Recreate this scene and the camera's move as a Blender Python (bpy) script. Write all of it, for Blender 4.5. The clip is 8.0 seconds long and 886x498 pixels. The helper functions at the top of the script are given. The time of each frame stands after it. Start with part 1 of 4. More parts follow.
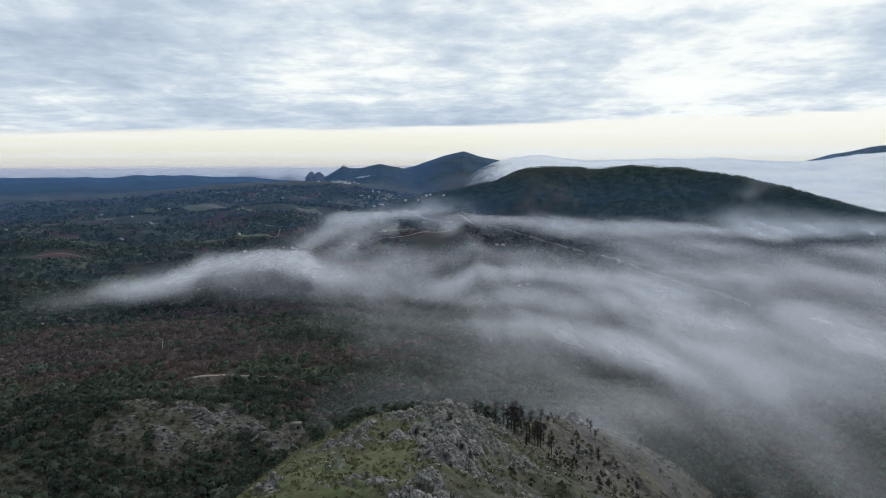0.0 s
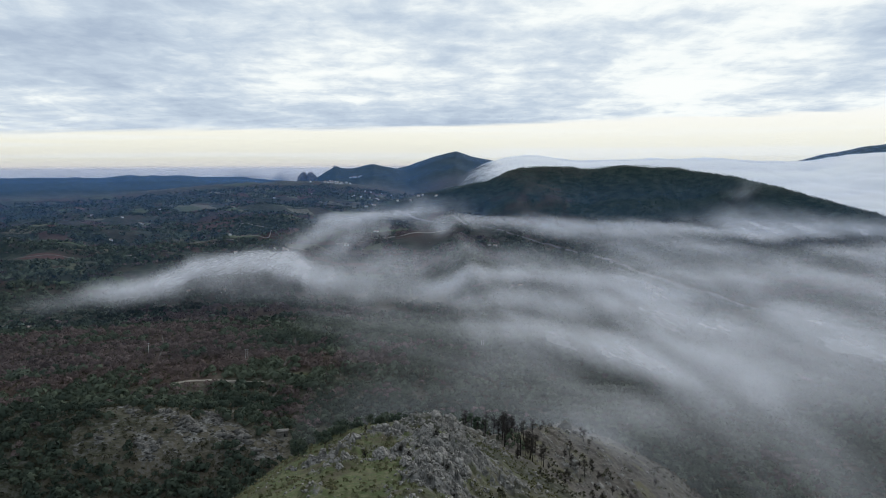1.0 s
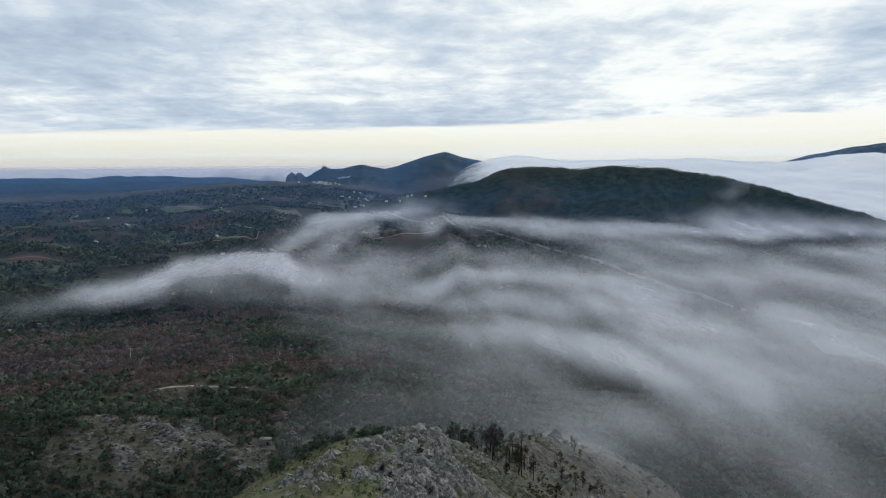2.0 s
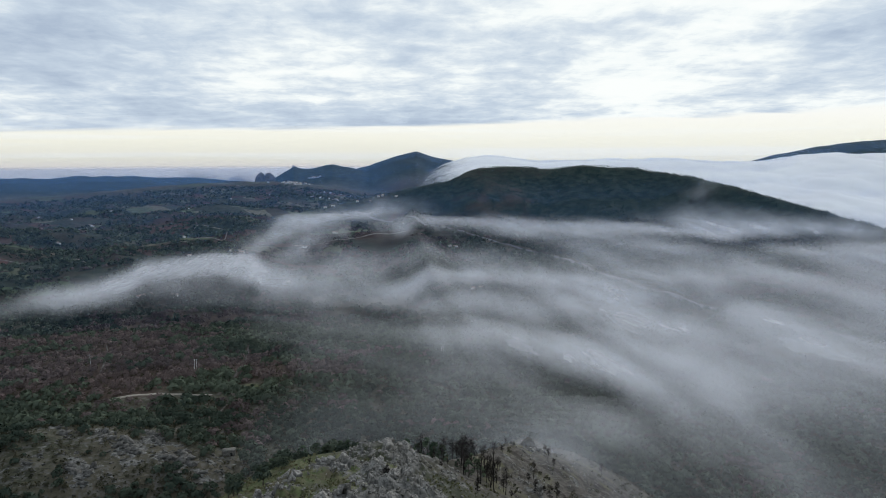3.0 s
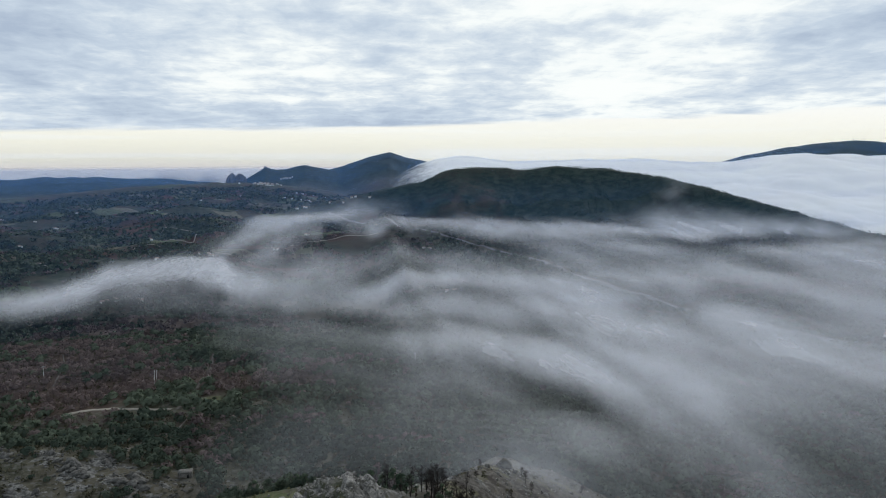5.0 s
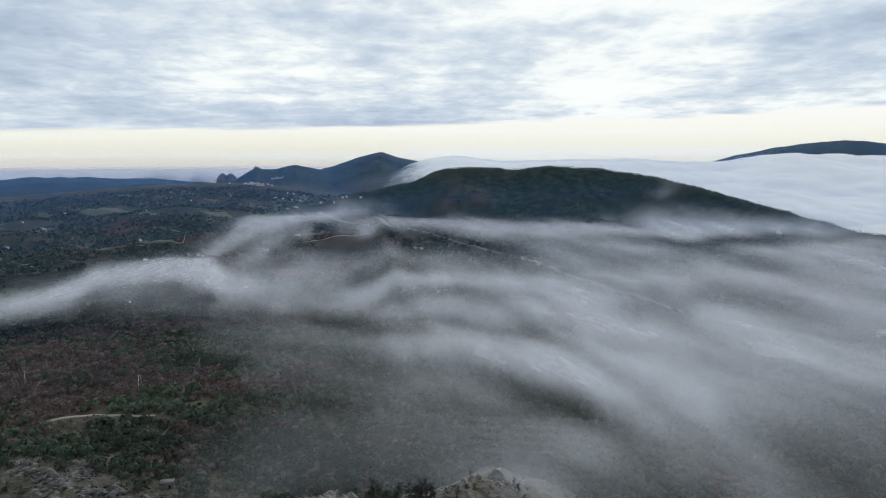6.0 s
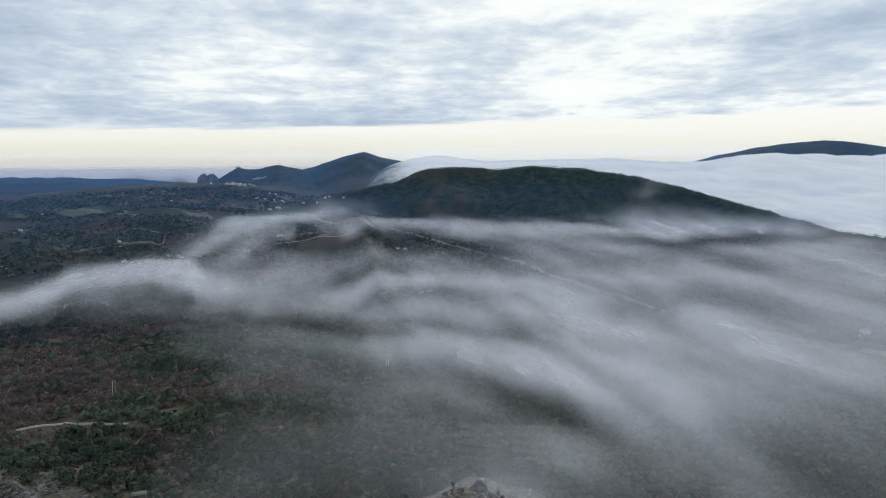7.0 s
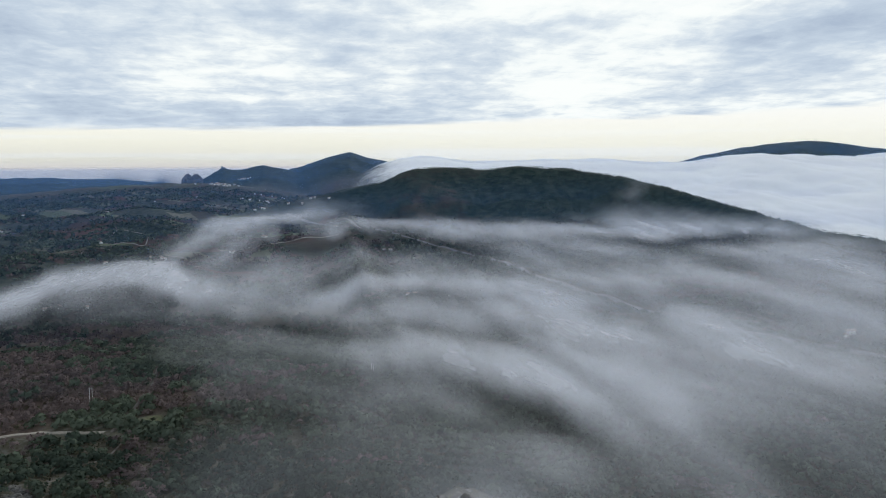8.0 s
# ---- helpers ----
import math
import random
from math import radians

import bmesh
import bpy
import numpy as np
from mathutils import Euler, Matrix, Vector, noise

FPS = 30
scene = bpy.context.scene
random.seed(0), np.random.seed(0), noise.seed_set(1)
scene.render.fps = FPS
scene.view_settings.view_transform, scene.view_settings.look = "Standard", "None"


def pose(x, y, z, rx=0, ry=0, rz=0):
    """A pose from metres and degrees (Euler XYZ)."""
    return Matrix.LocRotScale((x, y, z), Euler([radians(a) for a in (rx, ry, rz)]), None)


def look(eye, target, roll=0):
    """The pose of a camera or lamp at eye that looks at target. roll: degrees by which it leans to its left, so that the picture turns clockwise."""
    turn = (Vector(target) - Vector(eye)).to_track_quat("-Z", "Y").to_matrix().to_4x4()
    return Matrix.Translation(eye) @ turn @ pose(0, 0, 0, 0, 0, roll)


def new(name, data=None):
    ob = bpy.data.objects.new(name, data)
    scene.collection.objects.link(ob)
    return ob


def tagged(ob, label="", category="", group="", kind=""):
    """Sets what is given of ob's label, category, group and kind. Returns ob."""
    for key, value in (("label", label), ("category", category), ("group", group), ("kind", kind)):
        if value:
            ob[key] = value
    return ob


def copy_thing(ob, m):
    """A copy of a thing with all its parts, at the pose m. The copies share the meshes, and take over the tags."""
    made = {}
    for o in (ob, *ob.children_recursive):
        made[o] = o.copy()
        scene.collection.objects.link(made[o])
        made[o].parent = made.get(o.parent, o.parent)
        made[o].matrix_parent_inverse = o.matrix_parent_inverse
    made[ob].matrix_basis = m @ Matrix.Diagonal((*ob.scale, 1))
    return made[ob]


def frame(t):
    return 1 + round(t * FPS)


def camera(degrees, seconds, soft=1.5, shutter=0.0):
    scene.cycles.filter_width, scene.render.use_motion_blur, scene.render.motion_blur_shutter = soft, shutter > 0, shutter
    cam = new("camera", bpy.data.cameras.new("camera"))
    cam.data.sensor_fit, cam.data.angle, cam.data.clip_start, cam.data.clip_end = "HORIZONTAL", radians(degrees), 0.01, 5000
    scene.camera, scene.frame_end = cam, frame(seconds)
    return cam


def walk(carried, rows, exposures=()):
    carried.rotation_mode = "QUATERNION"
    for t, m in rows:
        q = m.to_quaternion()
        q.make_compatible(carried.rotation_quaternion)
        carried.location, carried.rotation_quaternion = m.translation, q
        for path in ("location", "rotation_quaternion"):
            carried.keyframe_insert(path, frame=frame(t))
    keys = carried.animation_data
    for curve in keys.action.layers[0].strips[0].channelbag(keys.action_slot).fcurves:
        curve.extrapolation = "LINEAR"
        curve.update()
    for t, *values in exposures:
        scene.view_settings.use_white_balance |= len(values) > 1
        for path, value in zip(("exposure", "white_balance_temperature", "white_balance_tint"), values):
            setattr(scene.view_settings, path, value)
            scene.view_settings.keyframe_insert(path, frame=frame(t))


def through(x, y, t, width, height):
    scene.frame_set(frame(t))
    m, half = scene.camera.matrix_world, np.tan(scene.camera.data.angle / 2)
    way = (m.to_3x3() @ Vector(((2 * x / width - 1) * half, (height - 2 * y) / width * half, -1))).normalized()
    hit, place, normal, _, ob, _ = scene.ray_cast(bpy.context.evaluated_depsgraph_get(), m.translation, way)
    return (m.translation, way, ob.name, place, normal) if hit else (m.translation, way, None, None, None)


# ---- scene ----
cam = camera(63.0, 8.0, soft=0.3)
PATH = [
    (0.0, pose(0.00, -0.00, 300.00, 82.720, 0, -0.001)),
    (0.5, pose(0.75, 4.33, 300.22, 82.710, 0, -0.271)),
    (1.0, pose(1.54, 8.60, 300.35, 82.723, 0, -0.570)),
    (1.5, pose(2.17, 12.89, 300.47, 82.724, 0, -0.859)),
    (1.7, pose(2.43, 14.66, 300.53, 82.746, 0, -0.993)),
    (3.0, pose(4.18, 26.45, 300.95, 82.725, 0, -3.669)),
    (3.5, pose(4.85, 31.01, 301.15, 82.731, 0, -4.421)),
    (4.0, pose(5.56, 35.58, 301.30, 82.739, 0, -4.837)),
    (4.5, pose(6.37, 40.14, 301.30, 82.746, 0, -5.315)),
    (4.7, pose(6.70, 41.96, 301.30, 82.768, 0, -5.474)),
    (6.0, pose(8.99, 53.66, 301.34, 82.758, 0, -6.371)),
    (6.5, pose(10.02, 58.07, 301.31, 82.748, 0, -6.634)),
    (7.0, pose(10.98, 62.41, 301.37, 82.755, 0, -7.670)),
    (7.5, pose(11.87, 66.67, 301.49, 82.761, 0, -8.321)),
    (8.0, pose(12.76, 70.84, 301.65, 82.770, 0, -8.749)),
]
walk(cam, PATH)
scene.cycles.transparent_max_bounces = 32

# ---- light ----
SUN_AZ, SUN_EL = 21.0, 24.0      # degrees right of +y, and above the horizon
sun_dir = Vector((math.sin(radians(SUN_AZ)) * math.cos(radians(SUN_EL)), math.cos(radians(SUN_AZ)) * math.cos(radians(SUN_EL)), math.sin(radians(SUN_EL))))
sun = new("sun", bpy.data.lights.new("sun", "SUN"))
sun.data.energy, sun.data.angle, sun.data.color = 1.4, radians(25), (1.0, 0.97, 0.92)
sun.matrix_world = look(sun_dir * 500 + Vector((0, 0, 300)), (0, 0, 300))
scene.view_settings.exposure = 0.0


class Nodes:
    """A short way to write node trees."""

    def __init__(self, tree):
        self.t = tree
        tree.nodes.clear()

    def add(self, kind, inputs=None, **props):
        n = self.t.nodes.new(kind)
        for k, v in props.items():
            if k == "operation":
                n.operation = v
            elif k == "use_clamp":
                n.use_clamp = v
            elif k == "interpolation_type":
                n.interpolation_type = v
            elif k == "data_type":
                n.data_type = v
            elif k == "blend_type":
                n.blend_type = v
            elif k == "attribute_name":
                n.attribute_name = v
            elif k == "feature":
                n.feature = v
        for k, v in (inputs or {}).items():
            if isinstance(v, bpy.types.NodeSocket):
                self.t.links.new(v, n.inputs[k])
            else:
                n.inputs[k].default_value = v
        return n

    def math(self, op, a, b=0.0, c=0.0, clamp=False):
        return self.add("ShaderNodeMath", {0: a, 1: b, 2: c}, operation=op, use_clamp=clamp).outputs[0]

    def step(self, v, lo, hi, to_lo=0.0, to_hi=1.0):
        return self.add("ShaderNodeMapRange", {"Value": v, "From Min": lo, "From Max": hi, "To Min": to_lo, "To Max": to_hi}, interpolation_type="SMOOTHSTEP").outputs[0]

    def noise(self, vec, scale, detail=4.0, rough=0.55, distort=0.0, **props):
        return self.add("ShaderNodeTexNoise", {"Vector": vec, "Scale": scale, "Detail": detail, "Roughness": rough, "Distortion": distort}, **props).outputs["Fac"]

    def mix(self, fac, a, b, blend="MIX"):
        m = self.add("ShaderNodeMix", {0: fac}, data_type="RGBA", blend_type=blend)
        for i, v in ((6, a), (7, b)):
            if isinstance(v, bpy.types.NodeSocket):
                self.t.links.new(v, m.inputs[i])
            else:
                m.inputs[i].default_value = (*v, 1)
        return m.outputs[2]

    def mapped(self, vec, scale=(1, 1, 1), rot=(0, 0, 0), loc=(0, 0, 0)):
        return self.add("ShaderNodeMapping", {"Vector": vec, "Scale": scale, "Rotation": rot, "Location": loc}).outputs[0]

    def attr(self, name):
        return self.add("ShaderNodeAttribute", attribute_name=name).outputs["Fac"]


def build_world():
    w = bpy.data.worlds.new("sky")
    scene.world = w
    w.use_nodes = True
    n = Nodes(w.node_tree)
    d = n.add("ShaderNodeTexCoord").outputs["Generated"]
    sep = n.add("ShaderNodeSeparateXYZ", {0: d})
    x, y, z = sep.outputs
    air = n.add("ShaderNodeTexSky")
    air.sky_type, air.sun_disc, air.sun_elevation, air.sun_rotation = "NISHITA", False, radians(SUN_EL), radians(SUN_AZ)
    air.altitude, air.dust_density = 900.0, 3.0
    sky = air.outputs[0]
    sky = n.mix(1.0, sky, (0.1, 0.1, 0.1), "MULTIPLY")
    # a flat cloud deck one unit above the eye
    zz = n.math("MAXIMUM", n.math("ADD", z, 0.13), 0.06)
    plan = n.add("ShaderNodeCombineXYZ", {0: n.math("DIVIDE", x, zz), 1: n.math("DIVIDE", y, zz), 2: 0.0}).outputs[0]
    big = n.noise(n.mapped(plan, (0.85, 0.62, 1), (0, 0, 0.04), (CLOUD_X, CLOUD_Y, 0)), 1.0, 4.0, 0.5, 0.3)
    fine = n.noise(n.mapped(plan, (2.3, 2.0, 1), (0, 0, -0.03), (7.0, 3.0, 1.0)), 1.0, 7.0, 0.58, 0.25)
    streak = n.noise(n.mapped(plan, (0.50, 2.6, 1), (0, 0, 0.02), (1.0, 9.0, 4.0)), 1.0, 6.0, 0.6, 0.15)
    puff = n.noise(n.mapped(plan, (6.5, 5.0, 1), (0, 0, 0.05), (2.0, 5.0, 3.0)), 1.0, 5.0, 0.6, 0.4)
    body = n.math("ADD", n.math("MULTIPLY", big, 0.80), n.math("ADD", n.math("MULTIPLY", fine, 0.52), n.math("MULTIPLY", streak, 0.30)))
    body = n.math("ADD", body, n.math("MULTIPLY", n.math("SUBTRACT", puff, 0.5), 0.34))
    # broad bright patch put into the cloud colour, for glow round a hidden sun
    toward_glow = n.add("ShaderNodeVectorMath", {0: d, 1: Vector((math.sin(radians(19)) * 0.985, math.cos(radians(19)) * 0.985, 0.165))}, operation="DOT_PRODUCT").outputs["Value"]
    glow = n.step(toward_glow, 0.955, 1.0)
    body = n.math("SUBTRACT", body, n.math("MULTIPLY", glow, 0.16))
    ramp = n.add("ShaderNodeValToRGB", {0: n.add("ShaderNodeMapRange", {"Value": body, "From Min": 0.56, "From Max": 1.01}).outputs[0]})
    cr = ramp.color_ramp
    cr.elements[0].position, cr.elements[0].color = 0.0, (0.97, 1.0, 0.99, 1)
    cr.elements[1].position, cr.elements[1].color = 1.0, (0.42, 0.51, 0.64, 1)
    for p, c in ((0.16, (0.92, 0.97, 0.97)), (0.40, (0.70, 0.78, 0.85)), (0.62, (0.56, 0.655, 0.765))):
        e = cr.elements.new(p)
        e.color = (*c, 1)
    cloud = ramp.outputs[0]
    # the clear strip under the deck's far edge, cream above the haze
    low = n.add("ShaderNodeValToRGB", {0: n.math("MULTIPLY", n.math("ADD", z, 0.035), 10.0)})
    lr = low.color_ramp
    lr.elements[0].position, lr.elements[0].color = 0.0, (0.42, 0.48, 0.62, 1)
    lr.elements[1].position, lr.elements[1].color = 0.9, (0.96, 0.97, 0.93, 1)
    for p, c in ((0.12, (0.56, 0.60, 0.71)), (0.185, (0.70, 0.70, 0.77)), (0.21, (0.86, 0.80, 0.72)), (0.30, (0.90, 0.88, 0.74)), (0.55, (0.97, 0.96, 0.82))):
        e = lr.elements.new(p)
        e.color = (*c, 1)
    # thin bars of cloud in the strip
    bars = n.noise(n.mapped(d, (1.3, 1.3, 120), (0, 0.01, 0), (0.3, 0.0, 0.4)), 1.0, 4.0, 0.5)
    strip = n.mix(n.step(bars, 0.52, 0.62, 0.0, 0.55), low.outputs[0], (0.98, 1.0, 0.95))
    azim = n.math("DIVIDE", x, n.math("MAXIMUM", y, 0.2))
    edge = n.math("ADD", z, n.math("MULTIPLY", azim, -0.024))
    ragged = n.math("ADD", edge, n.math("MULTIPLY", n.math("SUBTRACT", streak, 0.5), 0.016))
    deck = n.step(ragged, 0.0385, 0.0455)
    base = n.mix(n.step(z, 0.5, 1.0, 0.0, 0.35), cloud, sky)
    col = n.mix(deck, strip, base)
    bg = n.add("ShaderNodeBackground", {"Color": col, "Strength": 1.0})
    n.t.links.new(bg.outputs[0], n.add("ShaderNodeOutputWorld").inputs[0])


CLOUD_X, CLOUD_Y = 3.0, 1.0
build_world()

# ---- the lie of the land (metres, eye height 300) ----
def lattice(ix, iy, seed):
    h = (ix * 374761393 + iy * 668265263 + seed * 974634777) & 0xFFFFFFFF
    h = ((h ^ (h >> 13)) * 1274126177) & 0xFFFFFFFF
    return ((h ^ (h >> 16)) & 0xFFFF) / 65535.0


def vnoise(x, y, seed=0):
    x, y = np.asarray(x, float), np.asarray(y, float)
    fx, fy = np.floor(x), np.floor(y)
    ix, iy = fx.astype(np.int64), fy.astype(np.int64)
    u, v = x - fx, y - fy
    u, v = u * u * u * (u * (u * 6 - 15) + 10), v * v * v * (v * (v * 6 - 15) + 10)
    a, b = lattice(ix, iy, seed), lattice(ix + 1, iy, seed)
    c, d = lattice(ix, iy + 1, seed), lattice(ix + 1, iy + 1, seed)
    return (a + (b - a) * u) * (1 - v) + (c + (d - c) * u) * v


def fbm(x, y, size, seed=0, octaves=4, gain=0.5):
    """Noise about 0, within 1; size: metres of the largest swell."""
    out, amp, norm = 0.0, 1.0, 0.0
    x, y = np.asarray(x, float) / size, np.asarray(y, float) / size
    for o in range(octaves):
        out = out + amp * (vnoise(x, y, seed + o * 17) * 2 - 1)
        norm, amp = norm + amp, amp * gain
        x, y = x * 2.03 + 11.3, y * 2.03 - 7.1
    return out / norm * 1.6


def soft_max(a, b, k=10.0):
    m = np.maximum(a, b)
    return m + k * np.log1p(np.exp(-np.abs(a - b) / k))


def swell(x, y, cx, cy, rx, ry, h):
    return h * np.exp(-((x - cx) / rx) ** 2 - ((y - cy) / ry) ** 2)


CX, CY = 5.0, 36.0     # the ranges are laid out round this spot


def range_height(az, r, bearings, slopes, dist, front, back, rough, seed):
    """A mountain range: the skyline's slope by bearing, its distance, and how fast it falls off before and behind."""
    crest = 301.0 + np.interp(az, bearings, slopes) * np.interp(az, *dist) if isinstance(dist, tuple) else 301.0 + np.interp(az, bearings, slopes) * dist
    d = np.interp(az, *dist) if isinstance(dist, tuple) else dist
    g = r - d
    fall = np.where(g < 0, -g * front, g * back)
    fall = np.sqrt(fall * fall + 36.0) - 6.0
    gully = (fbm(az * 60 + 0.25 * r, r * 0.5, 260, seed, 5) - 0.7 * np.abs(fbm(az * 60 + 0.3 * r, r * 0.35, 190, seed + 7, 3))) * rough * np.clip(fall / 60, 0, 1)
    h = crest - fall + gully
    return np.where((az < bearings[0]) | (az > bearings[-1]), -300.0, h)


def dark_hill(az, r):
    return range_height(az, r, (-9.0, -5.1, -2.5, 1.1, 3.8, 5.5, 6.9, 9.1, 12.2, 14.8, 17.8, 19.9, 22.8, 26.8, 30.6, 33.4, 36.5, 46.0),
                        (-0.082, -0.0673, -0.0569, -0.044, -0.034, -0.0216, -0.0146, -0.0138, -0.0161, -0.0114, -0.0143, -0.0186, -0.0257, -0.0445, -0.0622, -0.0751, -0.0889, -0.108),
                        ((-9, 0, 10, 20, 27, 36.5, 46), (2750, 2850, 2950, 2850, 2500, 2050, 1800)), 0.36, 0.45, 24, 5)


def valley(x, y):
    """The smooth floor on which the fog lies: the valley and the dark hill, without the near ridge."""
    x, y = np.asarray(x, float), np.asarray(y, float)
    az = np.degrees(np.arctan2(x - CX, y - CY))
    r = np.hypot(x - CX, y - CY)
    base = np.interp(r, (0, 250, 400, 620, 920, 1300, 1800, 2300, 3200), (128, 124, 114, 108, 94, 84, 82, 84, 84))
    return soft_max(base, dark_hill(az, r), 25.0)


def fog_floor(x, y):
    """The surface under the fog: the valley, or the ground where that stands higher."""
    low = valley(x, y)
    return soft_max(low - 20.0, np.minimum(land(x, y, False), low + 40.0) - 12.0, 6.0)


def crest_line(y):
    return np.interp(y, (-500, 0, 101, 150, 190, 206, 222, 250, 310, 400, 520), (252, 256, 251.5, 239.0, 228.5, 225.0, 214, 197, 176, 134, 20))


def land(x, y, rough=True):
    """The height of the ground."""
    x, y = np.asarray(x, float), np.asarray(y, float)
    az = np.degrees(np.arctan2(x - CX, y - CY))
    r = np.hypot(x - CX, y - CY)
    yy = np.where(np.abs(az) < 90, r * 0.97, 0.0)
    base = np.interp(yy, (0, 150, 250, 310, 400, 500, 620, 760, 920, 1300, 1700, 2300, 3200, 4200, 5000),
                     (158, 158, 160, 162, 152, 146, 132, 110, 92, 72, 62, 66, 74, 84, 90))
    # the ground falls away to the east of the ridge and lies lower under the fog
    base = base - 62 / (1 + np.exp(-(x - 130) / 45)) * np.exp(-((r - 330) / 420) ** 2)
    base = base + swell(x, y, -185, 372, 70, 55, 13) + swell(x, y, -75, 300, 90, 40, -6)
    base = base + swell(x, y, -340, 720, 170, 90, 12) + swell(x, y, 60, 1000, 300, 160, -12)
    # the knoll with the fields
    base = base + swell(x, y, -230, 2050, 380, 260, 26) + swell(x, y, 180, 2150, 260, 200, 18) + swell(x, y, -900, 2700, 500, 220, 34)
    west = 1 / (1 + np.exp((az + 1) / 2.5))
    base = base + fbm(x, y, 520, 3, 3) * (10 + 30 * west) * np.clip((r - 800) / 900, 0, 1) + fbm(x, y, 210, 4, 4) * 17 * west * np.clip((r - 1300) / 700, 0, 1)
    # the near ridge
    ax = np.interp(y, (-500, 101, 150, 203, 260, 320), (0, -2, 2, -1, 20, 40))
    dx = x - ax
    left = np.where(dx < 0, -dx, 0)
    right = np.where(dx > 0, dx, 0)
    drop = 0.06 * left + 3.2 * np.log1p(np.exp(np.clip((left - 29) / 5, -30, 30))) + 0.34 * right + 0.0024 * right ** 2
    drop = np.minimum(drop, 160)
    ridge = crest_line(y) - drop
    # the bare spur that runs on to the north-east
    sx = x - np.interp(y, (150, 225, 270, 300, 330), (8, 20, 43, 53, 58))
    spur = np.interp(y, (100, 150, 200, 225, 270, 300, 318, 345, 420), (190, 205, 213, 213, 199.5, 187, 182, 162, 100))
    spur = spur - np.where(sx < 0, -0.5 * sx, 0.36 * sx + 0.006 * np.maximum(sx - 20, 0) ** 2)
    ridge = soft_max(ridge, np.maximum(spur, 0), 2.0)
    ridge = ridge + swell(x, y, 0, 200, 11, 9, 3.0) + swell(x, y, 10, 186, 9, 12, 1.5)
    z = soft_max(base, ridge, 4.0)
    # hills and mountains
    hill = dark_hill(az, r)
    z = soft_max(z, hill, 8.0)
    z = soft_max(z, range_height(az, r, (-50, -26.5, -24.9, -23.2, -21.4, -19.6, -17.3, -15.8, -14.2, -11.8, -9.0),
                                 (-0.025, -0.0251, -0.0262, -0.0232, -0.0242, -0.0239, -0.0265, -0.026, -0.0285, -0.0326, -0.045), 4650.0, 0.12, 0.3, 10, 21), 6.0)
    z = soft_max(z, range_height(az, r, (-50, -26.6, -23.9, -21.5, -17.8, -15.8, -11.8, -8.5, -5.1, 0.0),
                                 (-0.055, -0.0489, -0.0462, -0.043, -0.0378, -0.0354, -0.0326, -0.0331, -0.0396, -0.055), 3900.0, 0.10, 0.2, 16, 31), 6.0)
    z = soft_max(z, range_height(az, r, (-10.4, -8.9, -8.1, -7.9, -7.6, -6.5, -5.0, -3.3, -1.6, 1.0),
                                 (-0.038, -0.0225, -0.0143, -0.012, -0.0151, -0.0151, -0.0099, -0.0153, -0.023, -0.034), 4450.0, 0.22, 0.4, 8, 41), 3.0)
    z = soft_max(z, range_height(az, r, (-6.4, -5.0, -3.3, -1.5, -0.2, 1.1, 1.6, 2.9, 4.4, 5.5, 7.3, 9.0),
                                 (-0.036, -0.0259, -0.0168, -0.0077, 0.0007, 0.0061, 0.0077, 0.0008, -0.0046, -0.0139, -0.0247, -0.034), 4550.0, 0.26, 0.4, 12, 51), 4.0)
    z = soft_max(z, range_height(az, r, (22.0, 24.3, 25.9, 28.1, 30.3, 32.1, 33.8, 35.2, 36.4, 37.7, 39.7, 43.0),
                                 (-0.03, -0.016, -0.0079, 0.0028, 0.0111, 0.0164, 0.0194, 0.0211, 0.0195, 0.0159, 0.011, 0.0), 4600.0, 0.25, 0.4, 12, 61), 4.0)
    if rough:
        rock = rockiness(x, y)
        z = z + fbm(x, y, 60, 7, 4) * 2.2 * np.clip(r / 300, 0.2, 1.5) + fbm(x, y, 13, 8, 3) * 1.0 * np.clip((360 - r) / 80, 0, 1)
        z = z + np.abs(fbm(x, y, 9, 9, 4, 0.6)) * 2.2 * rock + fbm(x + 0.6 * y, y * 0.4, 14, 13, 3) * 1.2 * rock
        # steep beds of rock that break off in ledges
        bed = (x + 0.30 * y + 3.0 * fbm(x, y, 17, 15, 3)) / 3.4
        z = z + (1.0 - (bed - np.floor(bed))) * 1.7 * np.clip(rock * 1.5 - 0.45, 0, 1) * np.clip((330 - y) / 60, 0, 1)
    return z


